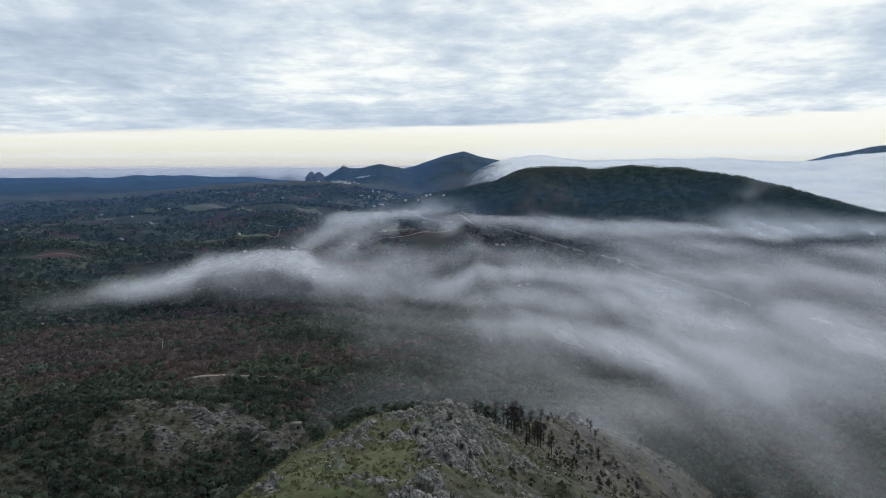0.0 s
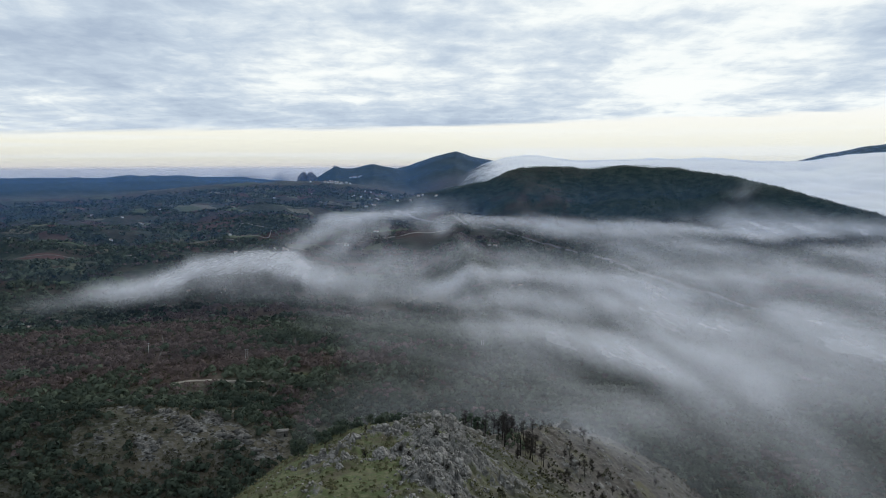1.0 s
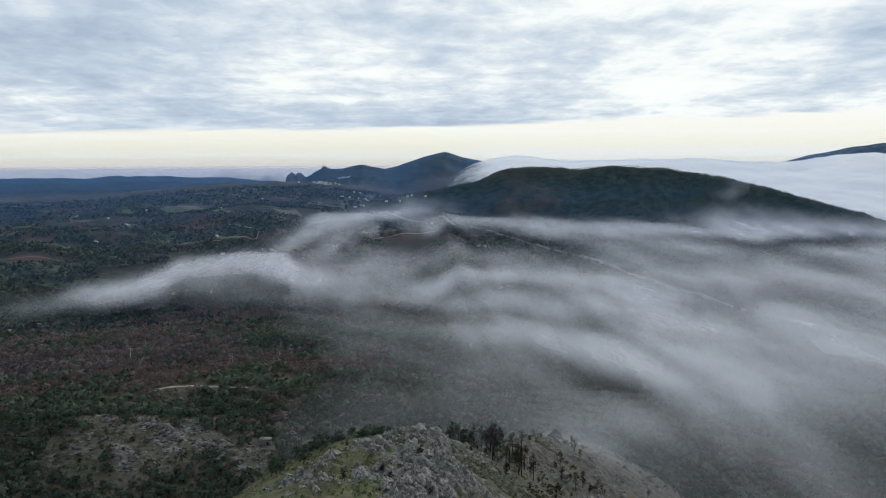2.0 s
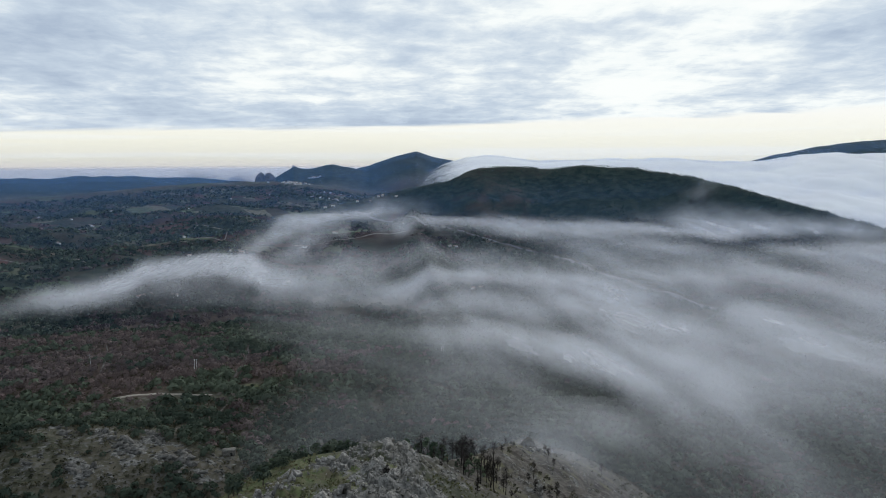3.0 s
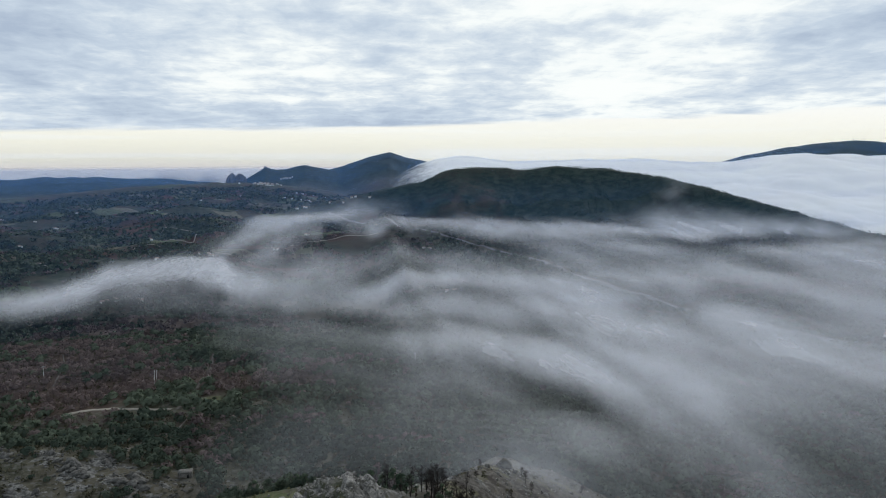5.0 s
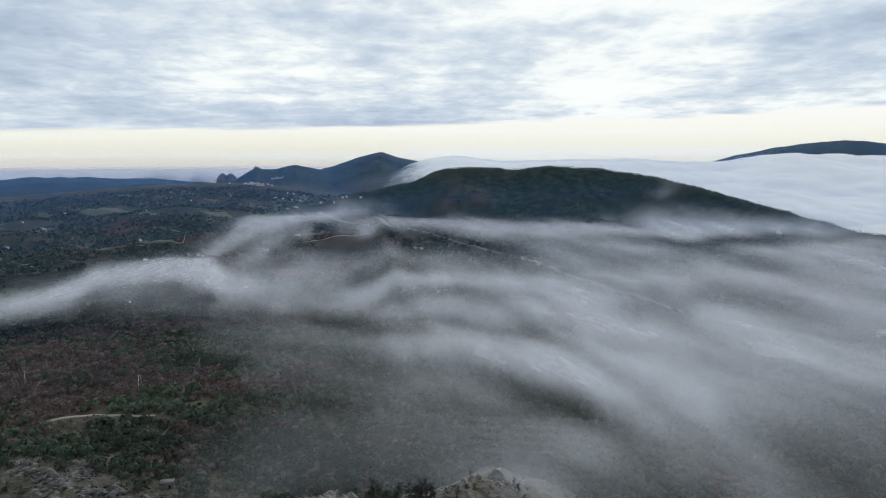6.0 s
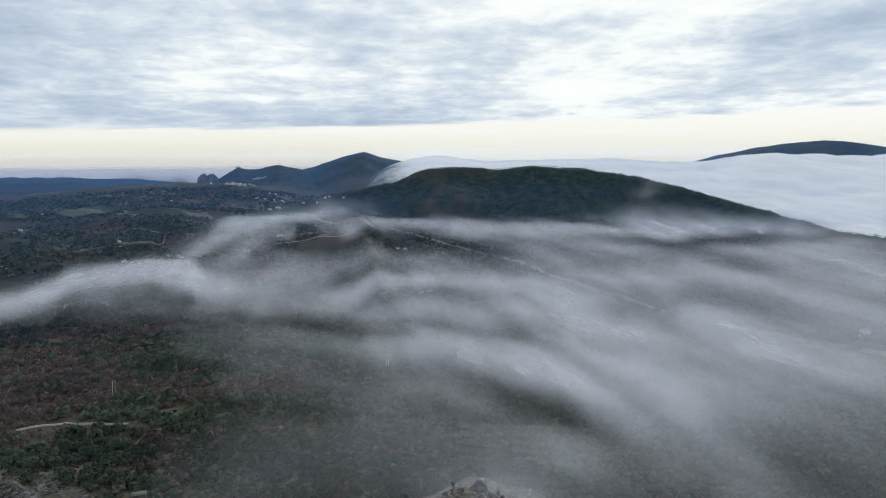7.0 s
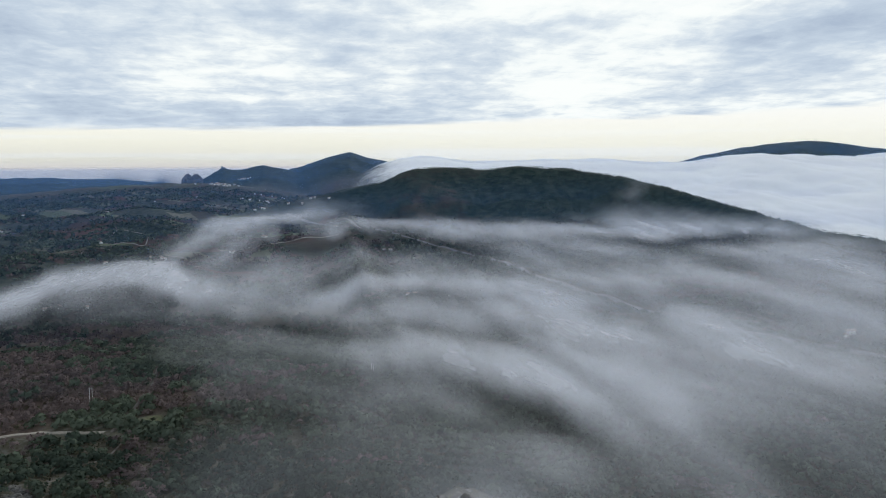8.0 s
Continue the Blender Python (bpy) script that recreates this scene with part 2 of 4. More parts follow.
def rockiness(x, y):
    """Where bare rock comes through, 0 to 1."""
    x, y = np.asarray(x, float), np.asarray(y, float)
    spine = np.interp(y, (90, 118, 140, 165, 200, 215), (-3, 0, 2, 4, 2, 4))
    crag = np.exp(-((x - spine) / np.interp(y, (90, 130, 160, 195), (8, 7, 8, 13))) ** 2) * np.clip((212 - y) / 8, 0, 1) * 1.15
    east = np.clip((x - 2) / 8, 0, 1) * np.clip((46 - x) / 30, 0, 1) * np.clip((228 - y) / 14, 0, 1) * 0.62 + swell(x, y, 42, 302, 14, 14, 0.7)
    top = np.zeros_like(x)
    # broken ribs of rock across the grass of the western shoulder
    for cx, cy, rx, ry, h in ((-20, 126, 5, 12, 1.0), (-13, 107, 6, 7, 0.95), (-7, 106, 5, 9, 0.95), (-28, 112, 5, 8, 0.9), (-25, 168, 10, 5, 1.0), (-15, 150, 14, 5, 1.0), (-7, 158, 7, 9, 0.9), (-9, 186, 9, 9, 1.0), (-32, 137, 6, 8, 0.8), (-20, 180, 8, 6, 0.7)):
        top = np.maximum(top, swell(x, y, cx, cy, rx, ry, h))
    shoulder = swell(x, y, -190, 370, 130, 56, 0.40) + swell(x, y, -420, 640, 70, 30, 0.8) + swell(x, y, -110, 345, 50, 30, 0.5)
    m = np.maximum(np.maximum(crag, east), np.maximum(top, shoulder))
    m = np.maximum(m, 0.45 * dryness(x, y))
    m = m * np.clip((y - 78) / 14, 0, 1)
    return np.clip(m * (0.78 + 0.95 * fbm(x + 0.4 * y, y * 0.5, 11, 19, 4, 0.6)), 0, 1)


def dryness(x, y):
    """The burnt eastern flank: bare pale earth, stones and straw."""
    return np.clip(np.exp(-((x - 52) / 34) ** 2 - ((y - 245) / 62) ** 2) * 1.6 + 0.3 * fbm(x, y, 20, 47, 3) - 0.15, 0, 1)


def bareness(x, y):
    """Where the leafless maroon woodland stands, 0 to 1."""
    m = swell(x, y, -230, 590, 190, 130, 1.1) + swell(x, y, -420, 520, 160, 120, 0.8) + swell(x, y, -300, 760, 150, 90, 0.7)
    m = m + swell(x, y, -260, 980, 200, 110, 0.85) - swell(x, y, -160, 690, 60, 22, 0.6) + swell(x, y, 330, 2600, 240, 170, 0.68)
    far = np.clip(fbm(x, y, 420, 23, 4) * 1.5 - 0.35, 0, 1) * np.clip((np.hypot(x, y) - 900) / 400, 0, 0.9) * np.clip((3300 - np.hypot(x, y)) / 600, 0, 1)
    return np.clip(np.maximum(m, far) + 0.45 * fbm(x, y, 45, 29, 3) * (m > 0.15), 0, 1)


def grassiness(x, y):
    m = swell(x, y, -34, 150, 24, 62, 1.2) + swell(x, y, -8, 120, 30, 40, 0.7) + swell(x, y, -97, 506, 15, 9, 0.9)
    return np.clip(m + 0.4 * fbm(x, y, 18, 37, 3) * (m > 0.1), 0, 1)


def fieldness(x, y):
    """Open fields among the far woods."""
    r = np.hypot(x, y)
    g = np.clip(fbm(x, y * 1.6, 240, 43, 3) * 2.4 - 0.75, 0, 1) * np.clip((r - 1350) / 400, 0, 1) * np.clip((3600 - r) / 500, 0, 1)
    az = np.degrees(np.arctan2(x, y))
    return g * np.clip(1 - (az - 2) / 4, 0, 1) + swell(x, y, -610, 2180, 150, 45, 0.9) + swell(x, y, -110, 2080, 170, 35, 0.8)


def forestness(x, y):
    """Dark conifer forest: the dark hill and the far mountains."""
    az, r = np.degrees(np.arctan2(x - CX, y - CY)), np.hypot(x - CX, y - CY)
    hill = np.clip((dark_hill(az, r) - 85) / 20, 0, 1) * (r > 1500)
    # far mountains take its bluish green too, standing in for more haze
    return np.maximum(hill * np.clip(1.2 - bareness(x, y), 0, 1), np.clip((r - 3900) / 200, 0, 1))


def plotness(x, y):
    """The patchwork of small farm plots west of the hill."""
    az, r = np.degrees(np.arctan2(x - CX, y - CY)), np.hypot(x - CX, y - CY)
    return np.clip((r - 1150) / 300, 0, 1) * np.clip((4000 - r) / 400, 0, 1) / (1 + np.exp((az - 4) / 2))

# ---- materials ----
def material(name, build):
    m = bpy.data.materials.new(name)
    m.use_nodes = True
    n = Nodes(m.node_tree)
    shader = build(n)
    n.t.links.new(shader, n.add("ShaderNodeOutputMaterial").inputs[0])
    return m


def place(n):
    return n.add("ShaderNodeTexCoord").outputs["Object"]


def surface(n, color, rough=0.9, bump=None, strength=0.5, distance=0.3, metal=0.0, spec=0.2):
    p = n.add("ShaderNodeBsdfPrincipled", {"Base Color": color if isinstance(color, bpy.types.NodeSocket) else (*color, 1), "Roughness": rough, "Metallic": metal, "Specular IOR Level": spec})
    if bump is not None:
        b = n.add("ShaderNodeBump", {"Height": bump, "Strength": strength, "Distance": distance})
        n.t.links.new(b.outputs[0], p.inputs["Normal"])
    return p.outputs[0]


def ground_material(n):
    o = place(n)
    rock, bare, grass, field = n.attr("rock"), n.attr("bare"), n.attr("grass"), n.attr("field")
    big, mid, fine = n.noise(o, 0.006, 5), n.noise(o, 0.05, 6, 0.6), n.noise(o, 0.6, 6, 0.65)
    tiny = n.noise(o, 3.0, 4, 0.6)
    wood = n.mix(n.step(mid, 0.38, 0.62), (0.040, 0.045, 0.028), (0.085, 0.080, 0.055))
    wood = n.mix(n.step(big, 0.45, 0.65, 0.0, 0.6), wood, (0.080, 0.066, 0.050))
    wood = n.mix(n.step(fine, 0.5, 0.72, 0.0, 0.6), wood, (0.125, 0.115, 0.092))
    scrub = n.mix(n.step(fine, 0.4, 0.65), (0.050, 0.036, 0.030), (0.088, 0.062, 0.048))
    plots = n.attr("plots")
    heath = n.math("SUBTRACT", n.noise(o, 0.28, 7, 0.68), n.math("MULTIPLY", plots, 0.06))
    wood = n.mix(n.step(heath, 0.50, 0.60, 0.0, 0.75), wood, (0.112, 0.108, 0.096))
    wood = n.mix(n.step(heath, 0.44, 0.36, 0.0, 0.8), wood, (0.030, 0.030, 0.024))
    col = n.mix(n.step(bare, 0.3, 0.7), wood, scrub)
    meadow = n.mix(n.step(mid, 0.4, 0.62), (0.085, 0.100, 0.045), (0.125, 0.115, 0.070))
    crop = n.mix(n.step(n.noise(n.mapped(o, (0.01, 0.03, 0.01)), 1.0, 3), 0.45, 0.6), (0.085, 0.085, 0.055), (0.125, 0.105, 0.078))
    col = n.mix(n.step(field, 0.35, 0.5), col, crop)
    thicket = n.mix(n.step(mid, 0.40, 0.62), (0.010, 0.022, 0.017), (0.036, 0.046, 0.032))
    thicket = n.mix(n.step(big, 0.48, 0.62, 0.0, 0.7), thicket, (0.050, 0.036, 0.032))
    col = n.mix(n.math("MULTIPLY", plots, 0.85), col, thicket)
    cell = n.add("ShaderNodeTexVoronoi", {"Vector": n.mapped(o, (0.009, 0.013, 0.0), (0, 0, 0.5)), "Scale": 1.0, "Randomness": 0.85})
    pick = n.add("ShaderNodeSeparateColor", {0: cell.outputs["Color"]}).outputs
    tone = n.mix(pick[1], (0.022, 0.040, 0.024), (0.100, 0.046, 0.042))
    col = n.mix(n.math("MULTIPLY", plots, n.step(pick[2], 0.45, 0.5, 0.0, 0.75)), col, tone)
    tone = n.mix(pick[1], (0.070, 0.105, 0.050), (0.150, 0.130, 0.095))
    tone = n.mix(n.step(fine, 0.35, 0.7, 0.0, 0.5), tone, (0.05, 0.05, 0.035))
    col = n.mix(n.math("MULTIPLY", plots, n.step(pick[0], 0.20, 0.16)), col, tone)
    pines = n.mix(n.step(n.noise(o, 0.03, 6, 0.65), 0.4, 0.62), (0.010, 0.024, 0.021), (0.030, 0.048, 0.039))
    col = n.mix(n.attr("forest"), col, pines)
    turf = n.mix(n.step(fine, 0.42, 0.62), (0.078, 0.098, 0.040), (0.132, 0.130, 0.072))
    turf = n.mix(n.step(n.noise(o, 0.16, 6, 0.65), 0.50, 0.62, 0.0, 0.75), turf, (0.080, 0.064, 0.044))
    turf = n.mix(n.step(tiny, 0.52, 0.66, 0.0, 0.6), turf, (0.030, 0.034, 0.018))
    col = n.mix(n.step(grass, 0.25, 0.6), col, turf)
    scree = n.mix(n.step(fine, 0.38, 0.64), (0.060, 0.054, 0.047), (0.130, 0.118, 0.102))
    scree = n.mix(n.step(n.noise(o, 0.09, 5, 0.6), 0.52, 0.62, 0.0, 0.8), scree, (0.120, 0.114, 0.068))
    scree = n.mix(n.step(n.noise(o, 0.13, 5, 0.65), 0.54, 0.60, 0.0, 0.85), scree, (0.040, 0.034, 0.030))
    col = n.mix(n.step(n.attr("dry"), 0.2, 0.6), col, scree)
    stone = n.mix(n.step(fine, 0.35, 0.62), (0.050, 0.050, 0.047), (0.20, 0.195, 0.182))
    stone = n.mix(n.step(tiny, 0.5, 0.7, 0.0, 0.8), stone, (0.06, 0.06, 0.05))
    patch = n.noise(o, 0.22, 5, 0.65)
    lit = n.step(n.math("ADD", rock, n.math("MULTIPLY", n.math("SUBTRACT", patch, 0.5), 2.2)), 0.62, 0.74)
    col = n.mix(lit, col, stone)
    h = n.math("ADD", n.math("MULTIPLY", mid, 1.0), n.math("ADD", n.math("MULTIPLY", fine, 0.5), n.math("MULTIPLY", tiny, 0.12)))
    return surface(n, col, 0.95, h, 0.8, 0.6, spec=0.1)


def leaf_material(dark, light, warm):
    def build(n):
        o = place(n)
        tint = n.attr("tint")
        isl = n.add("ShaderNodeNewGeometry").outputs["Random Per Island"]
        own = n.add("ShaderNodeObjectInfo").outputs["Random"]
        tint = n.math("ADD", tint, n.math("MULTIPLY", n.math("SUBTRACT", own, 0.5), 0.6))
        c = n.mix(n.step(tint, 0.0, 1.0), dark, light)
        c = n.mix(n.math("MULTIPLY", isl, 0.22), c, warm)
        c = n.mix(n.step(n.noise(o, 0.02, 4), 0.45, 0.7, 0.0, 0.45), c, light)
        d = n.add("ShaderNodeBsdfDiffuse", {"Color": c})
        t = n.add("ShaderNodeBsdfTranslucent", {"Color": c})
        return n.add("ShaderNodeMixShader", {0: 0.25, 1: d.outputs[0], 2: t.outputs[0]}).outputs[0]
    return build


def bark_material(a, b):
    def build(n):
        o = place(n)
        f = n.noise(n.mapped(o, (3, 3, 0.6)), 1.0, 5)
        return surface(n, n.mix(n.step(f, 0.35, 0.65), a, b), 0.95, f, 0.6, 0.05)
    return build


def rock_material(n):
    o = place(n)
    rnd = n.add("ShaderNodeObjectInfo").outputs["Random"]
    a, b, c = n.noise(o, 0.35, 5, 0.6), n.noise(n.mapped(o, (1.4, 1.4, 3.5), (0.4, 0.3, 0)), 1.0, 7, 0.65), n.noise(o, 6.0, 4)
    col = n.mix(n.step(b, 0.33, 0.60), (0.085, 0.080, 0.074), (0.34, 0.325, 0.295))
    col = n.mix(n.step(a, 0.48, 0.62, 0.0, 0.7), col, (0.105, 0.10, 0.082))
    crack = n.add("ShaderNodeTexVoronoi", {"Vector": n.mapped(o, (0.9, 1.5, 0.8), (0.3, 0.5, 0.2)), "Scale": 1.0}, feature="DISTANCE_TO_EDGE").outputs["Distance"]
    col = n.mix(n.step(crack, 0.01, 0.06, 0.45, 0.0), col, (0.022, 0.022, 0.021))
    col = n.mix(n.step(c, 0.56, 0.70, 0.0, 0.25), col, (0.03, 0.03, 0.028))
    col = n.mix(n.math("MULTIPLY", rnd, 0.35), col, (0.12, 0.115, 0.11))
    h = n.math("ADD", b, n.math("ADD", n.math("MULTIPLY", c, 0.3), n.step(crack, 0.0, 0.15)))
    return surface(n, col, 0.9, h, 0.8, 0.14)


def plain_material(a, b, scale, rough=0.9, dist=0.05):
    def build(n):
        f = n.noise(place(n), scale, 6, 0.6)
        return surface(n, n.mix(n.step(f, 0.35, 0.65), a, b), rough, f, 0.5, dist)
    return build


def fog_material(seed):
    """Thin white mist: diffuse and translucent droplets, drawn out by the wind, and gaps between the wisps."""
    def build(n):
        o = n.mapped(place(n), (1, 0.2, 0.5))

        def drawn(size, turn, long, shift):
            return n.mapped(n.mapped(o, (1 / size, 1 / size, 1 / size), (0, 0, turn), (seed * shift, seed * 0.7, seed)), (1 / long, 1, 1))

        big = n.noise(drawn(56, 0.15, 1.15, 0.4), 1.0, 4, 0.5, 0.3)
        fine = n.noise(drawn(20, 0.25, 1.25, 1.0), 1.0, 5, 0.55, 0.3)
        curl = n.noise(drawn(7.5, 0.10, 1.2, 0.6), 1.0, 4, 0.6, 0.2)
        tex = n.math("ADD", n.math("MULTIPLY", big, 0.48), n.math("ADD", n.math("MULTIPLY", fine, 0.37), n.math("MULTIPLY", curl, 0.15)))
        # rays cross every sheet once; the optical depth of one sheet gives its cover
        depth = n.math("MULTIPLY", n.attr("thickness"), n.step(tex, 0.36, 0.64, 0.62, 1.40))
        cover = n.math("SUBTRACT", 1.0, n.math("POWER", 2.71828, n.math("MULTIPLY", depth, -1.0)), clamp=True)
        return veil_shader(n, cover, FOG_COLOR)
    return build


def veil_shader(n, cover, color, through=0.2):
    d = n.add("ShaderNodeBsdfDiffuse", {"Color": (*color, 1)})
    t = n.add("ShaderNodeBsdfTranslucent", {"Color": (*color, 1)})
    m = n.add("ShaderNodeMixShader", {0: through, 1: d.outputs[0], 2: t.outputs[0]})
    return n.add("ShaderNodeMixShader", {0: cover, 1: n.add("ShaderNodeBsdfTransparent").outputs[0], 2: m.outputs[0]}).outputs[0]


# haze is put into the sheet's tint and cover, fading upwards
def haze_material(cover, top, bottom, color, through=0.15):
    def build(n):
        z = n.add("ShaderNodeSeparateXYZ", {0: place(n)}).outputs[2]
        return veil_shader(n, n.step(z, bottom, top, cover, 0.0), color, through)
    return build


def cloud_sea_material(n):
    o = place(n)
    a = n.noise(n.mapped(o, (0.002, 0.004, 0.004)), 1.0, 6, 0.55, 0.5)
    wisps = n.noise(n.mapped(o, (0.010, 0.006, 0.016)), 1.0, 6, 0.6, 0.8)
    col = n.mix(n.step(a, 0.35, 0.65), (0.92, 0.92, 0.94), (0.99, 0.99, 0.98))
    d = n.add("ShaderNodeBsdfDiffuse", {"Color": col})
    t = n.add("ShaderNodeBsdfTranslucent", {"Color": col})
    m = n.add("ShaderNodeMixShader", {0: 0.1, 1: d.outputs[0], 2: t.outputs[0]})
    cover = n.step(n.math("ADD", n.attr("thickness"), n.math("MULTIPLY", n.math("SUBTRACT", wisps, 0.5), 0.7)), 0.02, 0.80)
    return n.add("ShaderNodeMixShader", {0: cover, 1: n.add("ShaderNodeBsdfTransparent").outputs[0], 2: m.outputs[0]}).outputs[0]


FOG_COLOR = (0.90, 0.905, 0.94)
GROUND = material("hillside", ground_material)
OAK = material("evergreen_leaves", leaf_material((0.044, 0.062, 0.048), (0.118, 0.144, 0.102), (0.132, 0.146, 0.114)))
PINE = material("pine_needles", leaf_material((0.012, 0.034, 0.030), (0.036, 0.070, 0.060), (0.048, 0.076, 0.062)))
NEAR_PINE = material("fresh_pine_needles", leaf_material((0.040, 0.064, 0.044), (0.105, 0.140, 0.088), (0.125, 0.145, 0.10)))
BARE = material("leafless_twigs", leaf_material((0.084, 0.068, 0.068), (0.195, 0.150, 0.142), (0.190, 0.160, 0.146)))
SCRUB = material("scrub_leaves", leaf_material((0.035, 0.038, 0.024), (0.105, 0.100, 0.066), (0.130, 0.115, 0.088)))
TUFT = material("grass_blades", leaf_material((0.085, 0.092, 0.045), (0.185, 0.175, 0.098), (0.20, 0.175, 0.115)))
BURNT = material("charred_twigs", leaf_material((0.016, 0.014, 0.013), (0.030, 0.026, 0.024), (0.045, 0.038, 0.034)))
BARK = material("bark", bark_material((0.05, 0.042, 0.034), (0.11, 0.095, 0.08)))
CHAR = material("charred_bark", bark_material((0.014, 0.012, 0.011), (0.045, 0.04, 0.036)))
ROCK = material("lichened_rock", rock_material)
EARTH = material("pale_earth", plain_material((0.20, 0.175, 0.145), (0.32, 0.285, 0.24), 0.8))
EARTH_DARK = material("damp_earth", plain_material((0.085, 0.074, 0.066), (0.15, 0.134, 0.118), 0.5))
ASPHALT = material("asphalt", plain_material((0.10, 0.10, 0.105), (0.18, 0.18, 0.185), 0.3))
WALL_WHITE = material("white_render", plain_material((0.70, 0.69, 0.66), (0.82, 0.81, 0.78), 0.7))
TILE = material("clay_tiles", plain_material((0.28, 0.20, 0.16), (0.42, 0.32, 0.27), 1.2))
GRANITE = material("bare_granite", plain_material((0.075, 0.070, 0.072), (0.15, 0.14, 0.138), 0.05, 0.9, 2.0))
HUT_STONE = material("old_masonry", plain_material((0.085, 0.08, 0.072), (0.19, 0.18, 0.16), 2.0))
HEATH_ROCK = material("weathered_outcrop", plain_material((0.045, 0.044, 0.040), (0.13, 0.125, 0.115), 0.7, 0.9, 0.2))
STONEWORK = material("stone_masonry", plain_material((0.20, 0.19, 0.17), (0.36, 0.34, 0.31), 1.5))
CONCRETE = material("pole_concrete", plain_material((0.42, 0.42, 0.41), (0.58, 0.58, 0.56), 1.2))
STEEL = material("galvanised_steel", plain_material((0.30, 0.31, 0.32), (0.45, 0.46, 0.47), 2.0, 0.5))
DARK = material("dark_opening", plain_material((0.02, 0.02, 0.02), (0.04, 0.04, 0.04), 1.0))

# ---- building helpers ----
def mesh_object(name, verts, faces, mat, parent=None, label="", attrs=None, smooth=False):
    """One mesh object from numpy arrays; faces: an (n, 3) or (n, 4) array."""
    me = bpy.data.meshes.new(name)
    verts, faces = np.asarray(verts, np.float32), np.asarray(faces, np.int32)
    k = faces.shape[1]
    me.vertices.add(len(verts))
    me.vertices.foreach_set("co", verts.ravel())
    me.loops.add(faces.size)
    me.loops.foreach_set("vertex_index", faces.ravel())
    me.polygons.add(len(faces))
    me.polygons.foreach_set("loop_start", np.arange(0, faces.size, k, dtype=np.int32))
    if smooth:
        me.polygons.foreach_set("use_smooth", np.ones(len(faces), bool))
    for key, values in (attrs or {}).items():
        me.attributes.new(key, "FLOAT", "POINT").data.foreach_set("value", np.asarray(values, np.float32))
    me.update(calc_edges=True)
    me.materials.append(mat)
    ob = new(name, me)
    if parent is not None:
        ob.parent = parent
    if label:
        tagged(ob, label)
    return ob


def grid_faces(rows, cols):
    a = (np.arange(rows - 1)[:, None] * cols + np.arange(cols - 1)[None]).ravel()
    return np.stack([a, a + 1, a + cols + 1, a + cols], 1)


# ---- the ground: one sheet out to the horizon ----
def build_ground():
    az = np.radians(np.concatenate([np.linspace(-180, -44, 60)[:-1], np.linspace(-44, 50, 560), np.linspace(50, 180, 60)[1:]]))
    rr = np.concatenate([np.linspace(0.5, 60, 14)[:-1], np.geomspace(60, 4900, 380)])
    R, A = np.meshgrid(rr, az, indexing="ij")
    X, Y = CX + R * np.sin(A), CY + R * np.cos(A)
    x, y = X.ravel(), Y.ravel()
    z = land(x, y)
    f = grid_faces(len(rr), len(az))
    ob = mesh_object("ground", np.stack([x, y, z], 1), f[:, ::-1], GROUND, smooth=True,
                     attrs={"rock": rockiness(x, y), "bare": bareness(x, y), "grass": grassiness(x, y), "field": fieldness(x, y), "forest": forestness(x, y), "plots": plotness(x, y), "dry": dryness(x, y)})
    tagged(ob, "wooded hills and rocky ridge falling into a broad valley", "ground", kind="structure")


build_ground()


# ---- fog ----
FOG = []


def wisp(x, y, length, width, heading, cover):
    """A bank of fog on the map: its middle, half length and width, its compass heading and how much it hides."""
    a = math.radians(heading)
    FOG.append((x, y, math.sin(a), math.cos(a), length * 1.25, width * 1.55, -math.log(1 - min(cover, 0.97))))


wisp(-323, 1552, 215, 20, 180, 0.27)
wisp(-299, 1864, 240, 32, 7, 0.54)
wisp(-228, 2109, 234, 51, 14, 0.65)
wisp(-120, 2499, 272, 73, 17, 0.65)
wisp(-6, 2522, 138, 64, 159, 0.43)
wisp(106, 2050, 148, 54, 149, 0.54)
wisp(247, 2030, 135, 77, 142, 0.59)
wisp(398, 1985, 187, 103, 165, 0.59)
wisp(567, 1969, 150, 111, 52, 0.54)
wisp(735, 1992, 229, 99, 45, 0.59)
wisp(886, 2000, 178, 85, 66, 0.71)
wisp(1000, 1934, 137, 55, 82, 0.78)
wisp(1094, 1875, 103, 31, 80, 0.71)
wisp(1143, 1801, 106, 47, 171, 0.55)
wisp(1002, 2337, 70, 14, 63, 0.30)
wisp(-154, 1805, 259, 16, 4, 0.43)
wisp(-189, 1642, 277, 26, 3, 0.35)
wisp(-106, 1915, 248, 9, 2, 0.27)
wisp(573, 1519, 171, 90, 174, 0.50)
wisp(968, 1486, 142, 109, 34, 0.60)
wisp(916, 1287, 205, 80, 20, 0.62)
wisp(911, 1155, 225, 88, 26, 0.60)
wisp(651, 1149, 163, 79, 171, 0.58)
wisp(458, 1097, 181, 76, 166, 0.60)
wisp(407, 1374, 238, 58, 178, 0.40)
wisp(620, 954, 185, 62, 7, 0.55)
wisp(-510, 1073, 85, 30, 7, 0.32)
wisp(-475, 1132, 96, 42, 11, 0.54)
wisp(-428, 1202, 107, 48, 9, 0.73)
wisp(-366, 1257, 117, 53, 8, 0.86)
wisp(-313, 1305, 116, 51, 4, 0.90)
wisp(-232, 1233, 83, 56, 158, 0.89)
wisp(-158, 1159, 84, 41, 144, 0.67)
wisp(-103, 1219, 123, 43, 3, 0.50)
wisp(-61, 1308, 178, 26, 179, 0.40)
wisp(-25, 1083, 110, 36, 161, 0.42)
